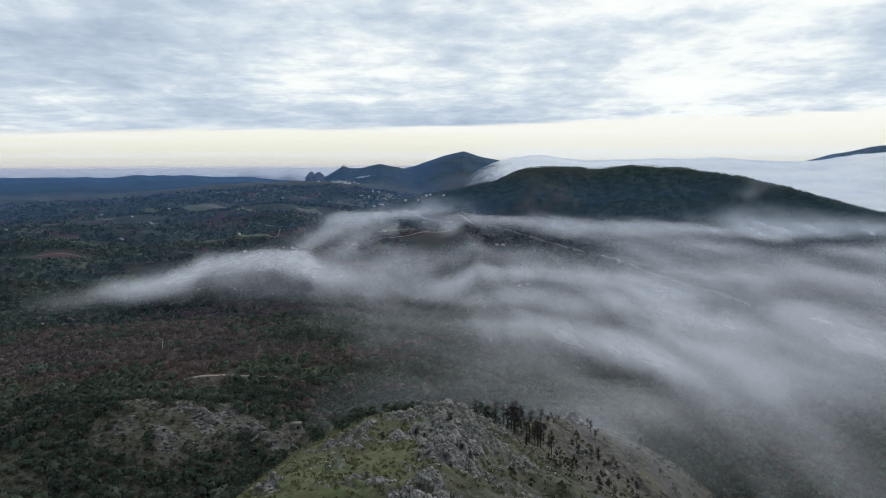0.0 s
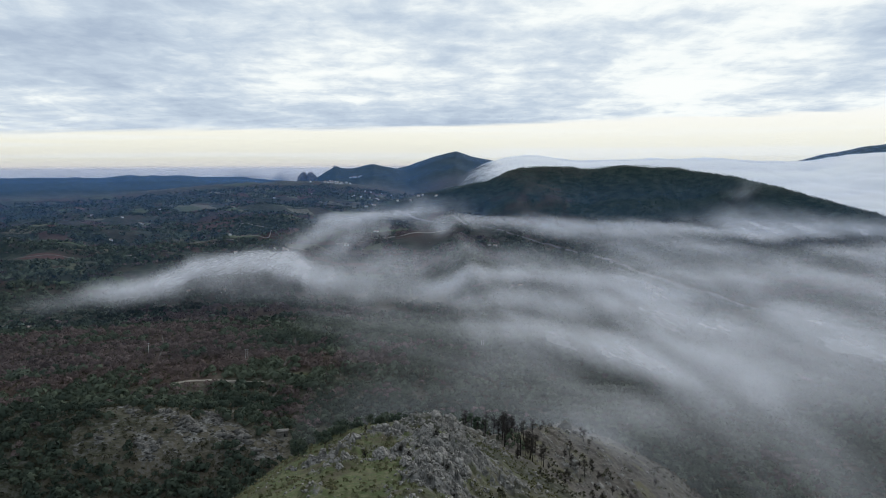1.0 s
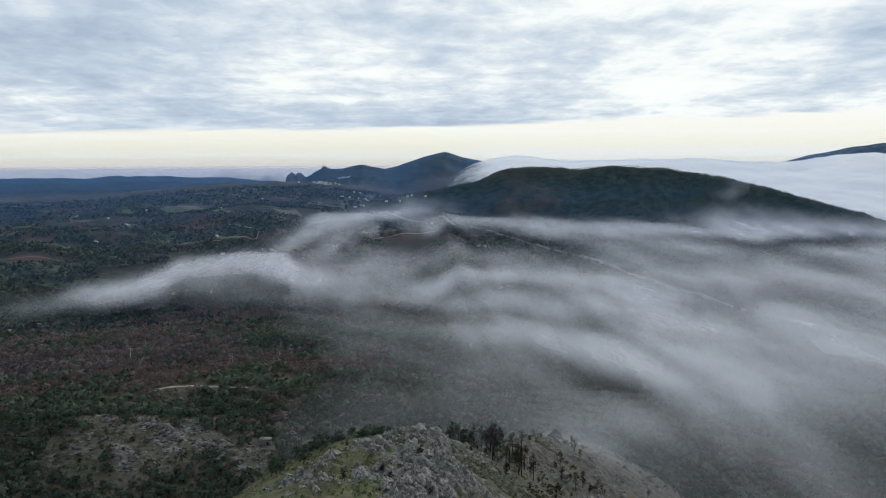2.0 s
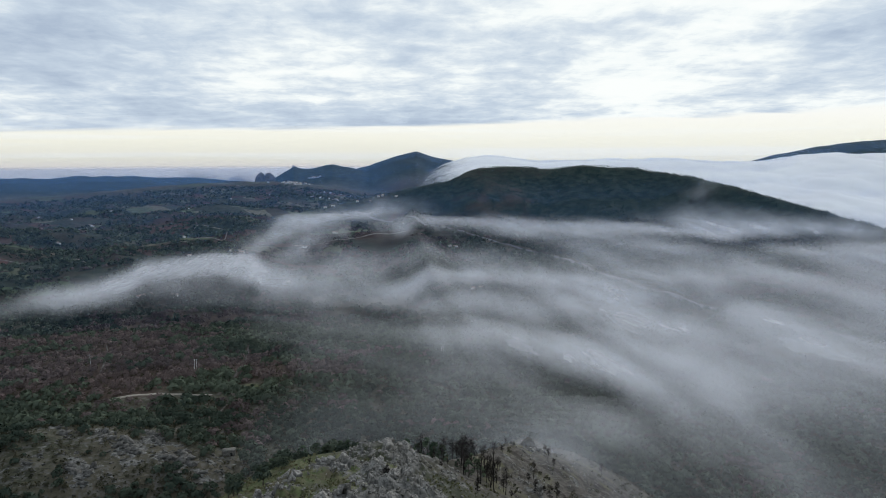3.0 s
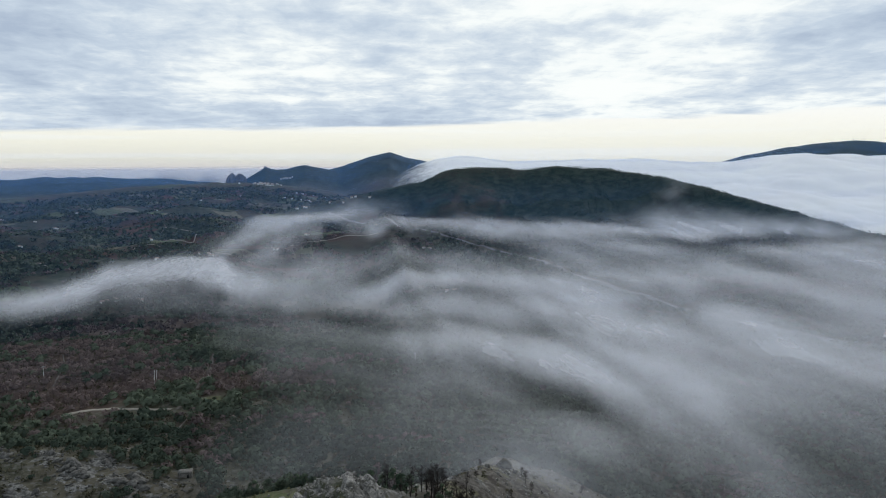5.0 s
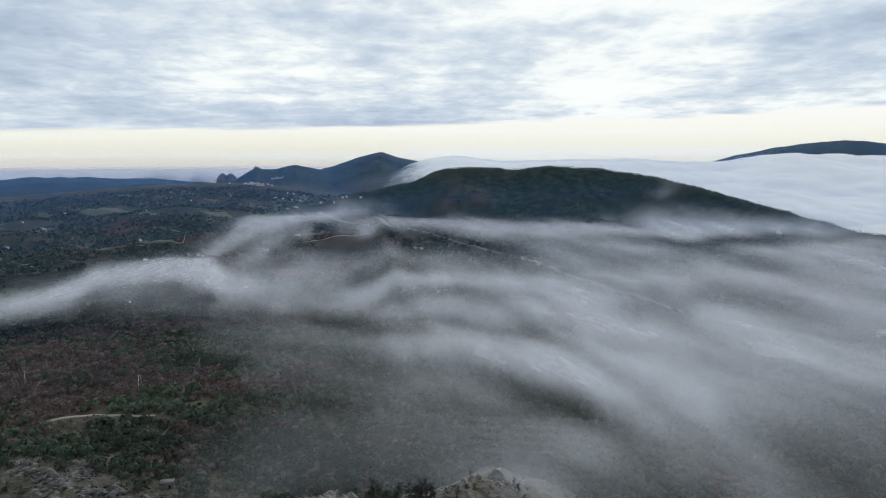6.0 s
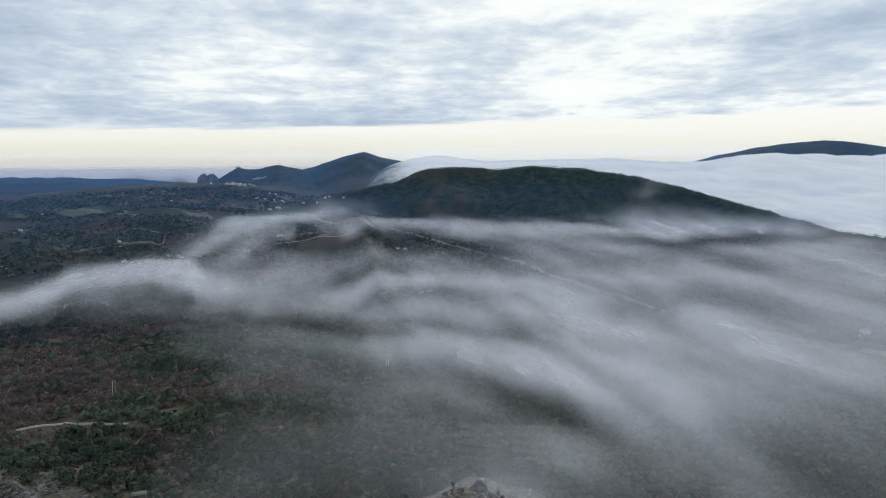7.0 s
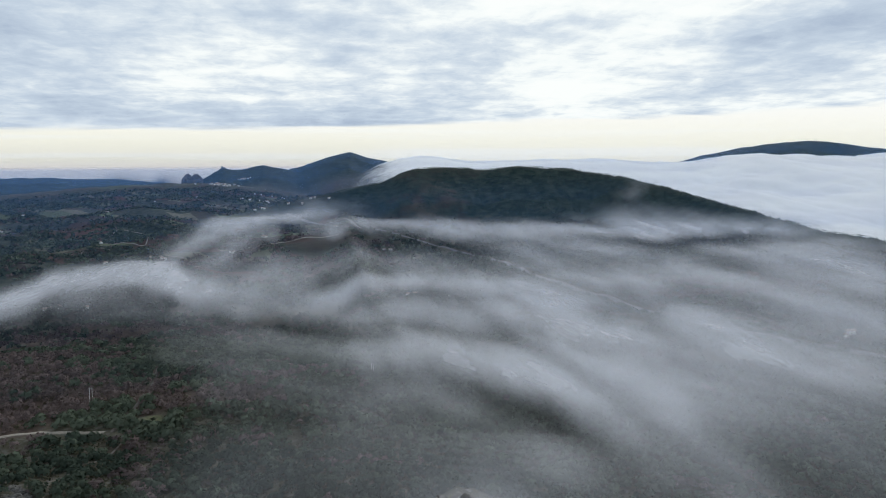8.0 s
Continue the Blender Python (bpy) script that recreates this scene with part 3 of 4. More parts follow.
wisp(-67, 990, 89, 38, 142, 0.40)
wisp(-137, 958, 51, 31, 123, 0.30)
wisp(-308, 1013, 84, 25, 55, 0.30)
wisp(25, 1122, 87, 53, 159, 0.48)
wisp(91, 1085, 80, 66, 5, 0.55)
wisp(177, 1152, 96, 69, 176, 0.62)
wisp(245, 1091, 106, 62, 162, 0.64)
wisp(307, 1009, 123, 55, 173, 0.66)
wisp(280, 833, 116, 50, 170, 0.68)
wisp(211, 877, 100, 47, 162, 0.56)
wisp(123, 841, 83, 40, 155, 0.48)
wisp(45, 840, 77, 31, 150, 0.42)
wisp(-8, 657, 53, 21, 127, 0.33)
wisp(-57, 569, 39, 13, 101, 0.28)
wisp(-5, 524, 37, 13, 127, 0.30)
wisp(33, 583, 36, 18, 134, 0.48)
wisp(59, 581, 38, 24, 129, 0.64)
wisp(115, 646, 48, 35, 137, 0.70)
wisp(129, 598, 54, 25, 153, 0.78)
wisp(167, 597, 65, 23, 164, 0.78)
wisp(179, 561, 61, 16, 177, 0.70)
wisp(235, 654, 93, 31, 175, 0.70)
wisp(316, 706, 119, 42, 173, 0.64)
wisp(413, 733, 125, 52, 178, 0.62)
wisp(452, 681, 124, 57, 11, 0.60)
wisp(250, 549, 88, 25, 179, 0.72)
wisp(188, 502, 52, 13, 5, 0.58)
wisp(185, 449, 49, 12, 12, 0.52)
wisp(230, 474, 74, 18, 10, 0.68)
wisp(308, 533, 83, 30, 3, 0.56)
wisp(351, 518, 86, 35, 15, 0.46)
wisp(173, 384, 30, 13, 30, 0.38)
wisp(207, 400, 49, 16, 18, 0.40)
wisp(248, 408, 49, 19, 12, 0.22)
wisp(290, 415, 52, 22, 37, 0.26)
wisp(234, 358, 34, 24, 2, 0.18)
wisp(192, 346, 36, 16, 8, 0.24)
wisp(634, 790, 181, 76, 28, 0.50)
wisp(433, 543, 103, 45, 26, 0.40)
wisp(334, 421, 64, 33, 28, 0.26)
wisp(277, 351, 44, 26, 23, 0.16)
wisp(123, 257, 26, 13, 4, 0.22)
wisp(185, 303, 33, 23, 162, 0.20)
wisp(225, 300, 36, 26, 170, 0.16)
wisp(19, 235, 20, 5, 94, 0.16)
wisp(-6, 393, 25, 17, 88, 0.08)
wisp(-29, 479, 27, 20, 126, 0.10)
wisp(3, 468, 38, 16, 121, 0.20)
wisp(41, 472, 38, 18, 127, 0.30)
wisp(71, 483, 37, 15, 134, 0.40)
wisp(-74, 682, 45, 25, 115, 0.20)
wisp(-132, 748, 45, 29, 79, 0.13)
wisp(-235, 932, 63, 34, 47, 0.16)
wisp(12, 235, 19, 3, 96, 0.16)
wisp(58, 274, 19, 6, 129, 0.45)
wisp(91, 307, 22, 8, 163, 0.42)
wisp(84, 259, 17, 7, 173, 0.35)
wisp(43, 246, 17, 5, 120, 0.36)
wisp(28, 234, 19, 4, 102, 0.32)
wisp(49, 231, 17, 4, 114, 0.36)
wisp(66, 227, 16, 9, 150, 0.26)
wisp(30, 416, 27, 12, 128, 0.24)
wisp(64, 259, 13, 6, 128, 0.36)
wisp(41, 232, 19, 5, 106, 0.25)
wisp(-1, 235, 14, 4, 88, 0.06)
wisp(76, 223, 13, 7, 175, 0.30)
wisp(95, 1403, 155, 96, 150, 0.26)
wisp(216, 1337, 131, 68, 155, 0.28)
wisp(-26, 1526, 138, 72, 17, 0.22)
wisp(-127, 1492, 140, 49, 15, 0.25)
wisp(40, 372, 60, 26, 80, 0.2)
wisp(30, 322, 60, 26, 85, 0.16)
wisp(60, 285, 40, 26, 30, 0.50)
wisp(95, 345, 46, 26, 60, 0.2)
wisp(130, 410, 50, 30, 60, 0.25)


def fog_depth(x, y):
    # drifting air pulls the banks into tatters, more so far down the valley
    k = np.clip(np.hypot(x, y) / 900, 0.35, 1.8)
    u, v = x / k, y * 0.24 / k
    wx = x + (fbm(u + 0.5 * v, v, 150, 71, 3) * 26 + fbm(u + 0.6 * v, v, 45, 73, 3) * 15) * k
    wy = y + (fbm(u + 0.5 * v, v, 120, 72, 3) * 48 + fbm(u + 0.6 * v, v, 40, 74, 3) * 34) * np.minimum(k * k, 1.8)
    out = np.zeros_like(x)
    for cx, cy, hx, hy, length, width, tau in FOG:
        dx, dy = wx - cx, wy - cy
        d2 = ((dx * hx + dy * hy) / length) ** 2 + ((dx * hy - dy * hx) / width) ** 2
        out = out + (tau * np.exp(-d2)) ** 2
    return np.minimum(np.maximum(np.sqrt(out) - 0.012, 0) * np.interp(np.hypot(x, y), (450, 800), (0.84, 0.96)), 1.35) * (1 - swell(x, y, 300, 400, 190, 130, 0.62))


def build_fog():
    az = np.radians(np.linspace(-36, 50, 330))
    rr = np.geomspace(190, 2800, 200)
    R, A = np.meshgrid(rr, az, indexing="ij")
    x, y = (CX + R * np.sin(A)).ravel(), (CY + R * np.cos(A)).ravel()
    floor = fog_floor(x, y)
    depth = fog_depth(x, y) * np.maximum(np.clip(1 - (land(x, y, False) - valley(x, y) - 28) / 44, 0, 1), swell(x, y, 62, 285, 32, 34, 0.75))
    # the fog thins out up the dark hill, but for one shred that hangs on its brow
    depth = depth * np.maximum(np.clip((118 - floor) / 40, 0, 1), np.maximum(R.ravel() < 1500, swell(x, y, 1002, 2337, 55, 45, 1.0)))
    f = grid_faces(len(rr), len(az))[:, ::-1]
    sheets = 5
    for k in range(sheets):
        lift = 31 + 3.5 * k + fbm(x, y * 0.5, 160, 80, 2) * 7
        z = floor + lift
        share = depth / sheets * (0.8 + 0.4 * vnoise(x / 140, y / 140, 90 + k))
        keep = share[f].max(1) > 0.004
        used = np.unique(f[keep])
        remap = np.full(len(x), -1)
        remap[used] = np.arange(len(used))
        m = material("mist", fog_material(1.0 + k * 0.07))
        ob = mesh_object("fog_layer", np.stack([x, y, z], 1)[used], remap[f[keep]], m, attrs={"thickness": share[used]}, smooth=True)
        tagged(ob, "thin drifting layer of pale grey valley fog", "fog", "valley fog", "stuff")


build_fog()


def build_cloud_sea():
    """The sea of cloud behind the dark hill, spilling over the saddle."""
    az = np.linspace(-1.5, 52, 240)
    rr = np.geomspace(1850, 4700, 150)
    R, A = np.meshgrid(rr, az, indexing="ij")
    r, a = R.ravel(), A.ravel()
    x, y = CX + r * np.sin(np.radians(a)), CY + r * np.cos(np.radians(a))
    top = np.interp(a, (-1.5, 0.7, 2.2, 3.8, 5.5, 6.9, 8.7, 10.9, 14.3, 16.9, 20.7, 25.9, 28.5, 32.1, 36.1, 52),
                    (-0.055, -0.0339, -0.0216, -0.0077, 0.0, 0.0023, 0.0, -0.0054, -0.0046, -0.003, -0.0045, -0.0072, -0.0015, 0.0030, 0.0030, 0.0050))
    g = np.clip((4300 - r) / 2200, 0, 1.1)
    slope = top - 0.115 * g ** 1.5
    z = 301 + slope * r + fbm(x, y * 0.4, 420, 91, 4) * (9 + 15 * np.clip((a - 24) / 6, 0, 1)) + fbm(x, y * 0.35, 130, 95, 4) * (5 + 10 * np.clip((a - 24) / 5, 0, 1))
    behind = np.interp(a, (-9, 0, 10, 20, 27, 36.5, 52), (2750, 2850, 2950, 2850, 2500, 2050, 1800)) + 40
    thick = np.clip((a - 0.9) / 7.5, 0, 1) ** 1.15 * np.clip((r - behind) / 150, 0, 1) * np.clip((4560 - r) / 200, 0, 1) * 1.2
    f = grid_faces(len(rr), len(az))[:, ::-1]
    ob = mesh_object("cloud_sea", np.stack([x, y, z], 1), f, material("cloud_top", cloud_sea_material), attrs={"thickness": thick}, smooth=True)
    tagged(ob, "bright white sea of low cloud filling the far valley", "cloud", kind="stuff")


build_cloud_sea()


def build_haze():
    # upright tinted sheets imitate air haze; the nearest also lifts dark tones
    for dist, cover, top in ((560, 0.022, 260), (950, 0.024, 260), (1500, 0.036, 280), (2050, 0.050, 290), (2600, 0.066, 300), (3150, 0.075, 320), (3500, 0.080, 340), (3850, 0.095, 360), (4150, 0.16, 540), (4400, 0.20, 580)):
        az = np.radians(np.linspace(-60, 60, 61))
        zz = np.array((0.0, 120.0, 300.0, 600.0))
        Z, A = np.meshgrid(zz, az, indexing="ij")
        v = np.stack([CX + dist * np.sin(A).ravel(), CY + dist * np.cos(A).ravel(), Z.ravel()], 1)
        m = material("blue_haze_tint", haze_material(cover, top, 90.0, (0.17, 0.40, 0.88) if dist > 600 else (0.50, 0.66, 0.90)))
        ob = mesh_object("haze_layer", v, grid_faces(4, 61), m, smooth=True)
        tagged(ob, "upright see-through sheet tinted to imitate blue distance haze", "haze", "distant haze", "stuff")


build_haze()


def build_far_haze():
    """Low hills beyond the last ridge; a pale sheet imitates the plain's haze."""
    for az, wide, top in ((-15.1, 1.0, -0.0168), (-14.1, 0.9, -0.0188), (-11.9, 1.3, -0.0190)):
        t = np.linspace(-1, 1, 41)
        ang = np.radians(az + t * wide)
        crest = 301 + top * 4780 - 50 * (1 - np.exp(-(t * 1.9) ** 2)) + fbm(t * 40, t * 0 + az, 11, 7, 3) * 4 * (1 - t * t)
        rows = [np.stack([CX + (4780 + d) * np.sin(ang), CY + (4780 + d) * np.cos(ang), crest - drop], 1) for d, drop in ((-60, 150), (-25, 12), (0, 0), (40, 150))]
        ob = mesh_object("distant_hill", np.concatenate(rows), grid_faces(4, 41), GROUND, smooth=True)
        tagged(ob, "low blue hill far out in the haze", "hill", kind="structure")
    # upright sheet with the pale haze put into its colour
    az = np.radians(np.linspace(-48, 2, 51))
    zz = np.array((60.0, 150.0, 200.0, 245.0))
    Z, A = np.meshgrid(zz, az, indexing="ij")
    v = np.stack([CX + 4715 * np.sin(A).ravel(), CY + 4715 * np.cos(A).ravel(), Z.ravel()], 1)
    ob = mesh_object("haze_layer", v, grid_faces(4, 51), material("plain_haze_tint", haze_material(0.93, 250.0, 218.0, (0.95, 0.94, 0.97), 0.6)), smooth=True)
    tagged(ob, "upright pale sheet imitating haze on the distant plain", "haze", "distant haze", "stuff")


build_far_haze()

# ---- woods ----
RNG = np.random.default_rng(11)
NORMALS = {}      # rounded shading of the newest crown, by its count of corners


def crowns(px, py, pz, rad, high, leaves, tint, leaf=0.42, dome=0.25):
    """Crowns of loose leaf clumps: verts, triangles and tint. rad and high are metres by tree."""
    n = len(px)
    d = RNG.normal(size=(n, leaves, 3))
    d /= np.linalg.norm(d, axis=2, keepdims=True)
    d[..., 2] = np.where(d[..., 2] < -dome, -d[..., 2], d[..., 2])
    depth = RNG.uniform(0.80, 1.0, (n, leaves, 1))
    lump = 1 + 0.24 * np.sin(d[..., :1] * 5 + RNG.uniform(0, 6, (n, 1, 1))) * np.cos(d[..., 1:2] * 4 + RNG.uniform(0, 6, (n, 1, 1)))
    c = d * depth * lump
    size = np.stack([rad, rad, high], 1)[:, None]
    centre = np.stack([px, py, pz + high * 0.75], 1)[:, None] + c * size
    nrm = d + RNG.normal(0, 0.45, d.shape)
    nrm /= np.linalg.norm(nrm, axis=2, keepdims=True)
    t1 = np.cross(nrm, RNG.normal(size=d.shape))
    t1 /= np.linalg.norm(t1, axis=2, keepdims=True)
    t2 = np.cross(nrm, t1)
    s = (rad[:, None, None] * leaf) * RNG.uniform(0.6, 1.25, (n, leaves, 1))
    v = np.stack([centre + t1 * s, centre - t1 * s * 0.5 + t2 * s * 0.85, centre - t1 * s * 0.5 - t2 * s * 0.85], 2)
    v = v.reshape(-1, 3)
    up = d * (1, 1, 0.8) + (0, 0, 0.25)
    NORMALS[len(v)] = np.repeat(up.reshape(-1, 3), 3, axis=0)
    return v, np.arange(len(v)).reshape(-1, 3), np.repeat(tint, leaves * 3)


def rounded(ob):
    """Leaves shade as the rounded mass of their crown."""
    nrm = NORMALS[len(ob.data.vertices)]
    nrm = nrm / np.linalg.norm(nrm, axis=1, keepdims=True)
    ob.data.polygons.foreach_set("use_smooth", np.ones(len(ob.data.polygons), bool))
    ob.data.normals_split_custom_set_from_vertices(nrm.tolist())
    return ob


def scatter(r0, r1, az0, az1, spacing):
    """Random spots in a sector of the map."""
    area = math.radians(az1 - az0) / 2 * (r1 * r1 - r0 * r0)
    n = int(area / spacing ** 2)
    r = np.sqrt(RNG.uniform(r0 * r0, r1 * r1, n))
    a = np.radians(RNG.uniform(az0, az1, n))
    return CX + r * np.sin(a), CY + r * np.cos(a)


def wood_band(name, label, mat, x, y, rad, leaves, squash=0.8, leaf=0.36):
    if len(x) == 0:
        return
    tint = np.clip(0.42 + 0.35 * fbm(x, y, 45, 101, 3) + RNG.normal(0, 0.24, len(x)) + swell(x, y, -95, 240, 70, 45, 0.35), 0, 1)
    sunk = np.clip((np.hypot(x, y) - 1400) / 1000, 0, 1) * 1.3
    v, f, t = crowns(x, y, land(x, y) - sunk, rad, rad * squash * RNG.uniform(0.8, 1.3, len(x)), leaves, tint, leaf)
    ob = rounded(mesh_object(name, v, f, mat, attrs={"tint": t}))
    tagged(ob, label, "trees", "valley woods", "stuff")


NEAR_OAKS, NEAR_BARE = [], []
TRACK_PALE = ((-176, 474), (-168, 480), (-158, 487), (-132, 484), (-111, 481))
TRACK_DARK = ((-111, 481), (-110, 505), (-113, 545), (-119, 602), (-129, 672))
PATH_STONY = ((-100, 470), (-102, 440), (-108, 415), (-112, 380))
LANE = ((-200, 520), (-214, 545), (-222, 580), (-240, 640), (-262, 690))
HIGHWAY = ((-150, 2760), (-66, 2690), (10, 2600), (60, 2480), (117, 2130), (243, 2010), (366, 1850), (405, 1655), (416, 1402), (434, 1187), (458, 1064), (494, 934), (546, 832), (600, 748), (680, 640))


HUT = (-77, 364)


def on_track(x, y):
    """Ways kept free of trees, with a wider verge on their downhill side."""
    near = np.zeros(len(x), bool)
    for pts, gap in ((TRACK_PALE, 5.5), (TRACK_DARK, 2.6), (PATH_STONY, 1.4), (LANE, 1.8), (HIGHWAY, 16.0)):
        for (ax, ay), (bx, by) in zip(pts, pts[1:]):
            for off in (0.0, gap):
                ex, ey = bx - ax, by - ay
                s = np.clip(((x - ax) * ex + (y + off - ay) * ey) / (ex * ex + ey * ey), 0, 1)
                near |= np.hypot(x - ax - s * ex, y + off - ay - s * ey) < gap
    return near | (np.hypot(x - HUT[0], y - HUT[1] + 4) < 8)


def build_woods():
    # (distance from, to, spacing, leaf clumps, crown radius, clump size)
    for r0, r1, gap, leaves, size, leaf in ((95, 420, 4.0, 60, 2.2, 0.36), (420, 800, 5.0, 36, 2.8, 0.44), (800, 1400, 8.0, 16, 3.7, 0.58), (1400, 2400, 11.0, 8, 4.6, 0.80), (2400, 3700, 15.0, 6, 5.2, 0.85)):
        x, y = scatter(r0, r1, -42, 47, gap)
        rock, bare, grass, field = rockiness(x, y), bareness(x, y), grassiness(x, y), fieldness(x, y)
        thick = fbm(x, y, 70, 111, 4)
        u = RNG.uniform(0, 1, len(x))
        clear = (rock > 0.20 + 0.42 * u) | (grass > 0.22) | (field > 0.35) | on_track(x, y) | (thick < (-1.4 if r1 < 900 else -0.62) + 0.4 * (u - 0.5))
        clear |= (swell(x, y, -190, 355, 150, 60, 1.0) > 0.25) & (fbm(x, y, 22, 121, 3) < -0.34 + 0.9 * (u - 0.5))
        clear |= (r1 > 1000) & (forestness(x, y) > 0.5)
        clear |= (x > -8) & (y < 318) & (x < 112) | (np.abs(x + 4) < 32) & (y < 205)
        hot = (bare + 0.6 * (u - 0.5) + 0.55 * fbm(x, y, 38, 131, 3) > 0.56)
        size_all = size * (0.5 + 0.95 * RNG.uniform(0, 1, len(x)) ** 1.5)
        az = np.degrees(np.arctan2(x - CX, y - CY))
        pines = (np.hypot(x - CX, y - CY) > 1900) & (dark_hill(az, np.hypot(x - CX, y - CY)) > 95)
        if r0 == 95:
            near = np.flatnonzero(~clear & ~hot & (np.abs(x + 95) < 105) & (np.abs(y - 280) < 75))[:270]
            NEAR_OAKS.extend(zip(x[near], y[near]))
            clear[near] = True
        if r0 == 420:
            near = np.flatnonzero(~clear & hot & (np.abs(x + 190) < 80) & (np.abs(y - 545) < 60))[:220]
            NEAR_BARE.extend(zip(x[near], y[near]))
            clear[near] = True
        ok = ~clear & ~hot & ~pines
        wood_band("evergreen_wood", "dark green evergreen oak wood on the hillside", OAK, x[ok], y[ok], size_all[ok], leaves, leaf=leaf)
        ok = ~clear & hot & ~pines
        wood_band("leafless_wood", "maroon leafless deciduous wood on the slope", BARE, x[ok], y[ok], size_all[ok] * 0.85, leaves, leaf=leaf * 0.85)
    # low scrub between the trees
    for r0, r1, gap, size, leaves in ((95, 420, 2.6, 0.85, 12), (420, 760, 4.2, 1.2, 8)):
        x, y = scatter(r0, r1, -42, 47, gap)
        u = RNG.uniform(0, 1, len(x))
        ok = (rockiness(x, y) < 0.35 + 0.4 * u) & (grassiness(x, y) < 0.25 + 0.2 * u) & ~on_track(x, y) & (u < 0.85)
        ok &= ~((x > -30) & (x < 105) & (y < 318)) | (u < 0.16)
        wood_band("scrub", "low grey-green scrub between rocks and trees", SCRUB, x[ok], y[ok], size * RNG.uniform(0.5, 1.4, int(ok.sum())), leaves, 0.7, 0.5)
    x, y = RNG.uniform(-52, 30, 4200), RNG.uniform(94, 205, 4200)
    ok = (rockiness(x, y) < 0.5) & (RNG.uniform(-0.4, 1, len(x)) < 0.5 + fbm(x, y, 9, 141, 3))
    wood_band("grass_tufts", "rough olive and straw grass tufts on the ridge", TUFT, x[ok], y[ok], RNG.uniform(0.16, 0.5, int(ok.sum())), 9, 0.7, 0.6)
    x, y = scatter(1900, 3050, -8, 44, 7.5)
    az, r = np.degrees(np.arctan2(x - CX, y - CY)), np.hypot(x - CX, y - CY)
    ok = (dark_hill(az, r) > 90) & (bareness(x, y) < 0.75)
    wood_band("pine_forest", "dense dark pine forest covering the hill", PINE, x[ok], y[ok], RNG.uniform(1.4, 2.7, int(ok.sum())), 6, 1.1, 0.62)


build_woods()


# ---- shapes for trees and rocks ----
def limb(p0, p1, r0, r1, sides=5, bends=1, wobble=0.0, rng=RNG):
    """A tapered round branch: verts and triangles."""
    p0, p1 = np.asarray(p0, float), np.asarray(p1, float)
    ax = p1 - p0
    ax = ax / max(np.linalg.norm(ax), 1e-6)
    u = np.cross(ax, (0.3, 0.9, 0.2))
    u /= np.linalg.norm(u)
    w = np.cross(ax, u)
    ang = np.linspace(0, 2 * np.pi, sides, endpoint=False)
    rings = []
    for k in range(bends + 2):
        t = k / (bends + 1)
        c = p0 + (p1 - p0) * t + (rng.normal(0, wobble, 3) if 0 < t < 1 else 0)
        rad = r0 + (r1 - r0) * t
        rings.append(c + rad * (np.cos(ang)[:, None] * u + np.sin(ang)[:, None] * w))
    v = np.concatenate(rings)
    f = []
    for k in range(bends + 1):
        for s in range(sides):
            a, b = k * sides + s, k * sides + (s + 1) % sides
            f += [(a, b, b + sides), (a, b + sides, a + sides)]
    top = (bends + 1) * sides
    f += [(top, top + s, top + s + 1) for s in range(1, sides - 1)]
    return v, np.array(f)


def joined(parts):
    vs, fs, n = [], [], 0
    for v, f in parts:
        vs.append(v)
        fs.append(f + n)
        n += len(v)
    return np.concatenate(vs), np.concatenate(fs)


def clump_crown(points, radii, leaves, leaf=0.5, squash=0.8):
    p, rad = np.asarray(points, float), np.asarray(radii, float)
    v, f, t = crowns(p[:, 0], p[:, 1], p[:, 2] - rad * squash * 0.75, rad, rad * squash, leaves, RNG.uniform(0.1, 0.9, len(p)), leaf, 0.6)
    return v, f, t


def twig_crown(points, spread, count, length):
    """Bare twigs: long thin triangles fanning from branch ends."""
    p = np.asarray(points, float)
    k = RNG.integers(0, len(p), count)
    base = p[k] + RNG.normal(0, spread, (count, 3))
    d = RNG.normal(size=(count, 3)) + (0, 0, 0.9)
    d /= np.linalg.norm(d, axis=1, keepdims=True)
    side = np.cross(d, RNG.normal(size=(count, 3)))
    side /= np.linalg.norm(side, axis=1, keepdims=True)
    ln = length * RNG.uniform(0.5, 1.2, (count, 1))
    v = np.stack([base - side * 0.035, base + side * 0.035, base + d * ln], 1).reshape(-1, 3)
    return v, np.arange(len(v)).reshape(-1, 3), np.repeat(RNG.uniform(0, 1, count), 3)


def thing(name, label, category, group=""):
    return tagged(new(name), label, category, group)


def pine_tree(h, label):
    root = thing("pine_tree", label, "tree", "pines by the crag")
    trunk = [limb((0, 0, -0.4), (RNG.normal(0, 0.15), RNG.normal(0, 0.15), h), 0.022 * h, 0.05, 6, 2, 0.08)]
    ends, rad = [], []
    for k in range(15):
        t = RNG.uniform(0.30, 0.97)
        a = k * 2.4 + RNG.uniform(-0.4, 0.4)
        reach = h * 0.23 * (1.15 - t) * 1.5 + 0.15
        e = (math.cos(a) * reach, math.sin(a) * reach, h * t + 0.25)
        trunk.append(limb((0, 0, h * t - 0.1), e, 0.05, 0.02, 3, 0))
        ends.append(e)
        rad.append(h * RNG.uniform(0.06, 0.10))
    ends.append((0, 0, h * 0.99))
    rad.append(h * 0.08)
    v, f = joined(trunk)
    mesh_object("trunk", v, f, BARK, root, "grey-brown pine trunk")
    v, f, t = clump_crown(ends, rad, 44, 0.42)
    rounded(mesh_object("crown", v, f, NEAR_PINE, root, "dark green needles", {"tint": t}))
    return root


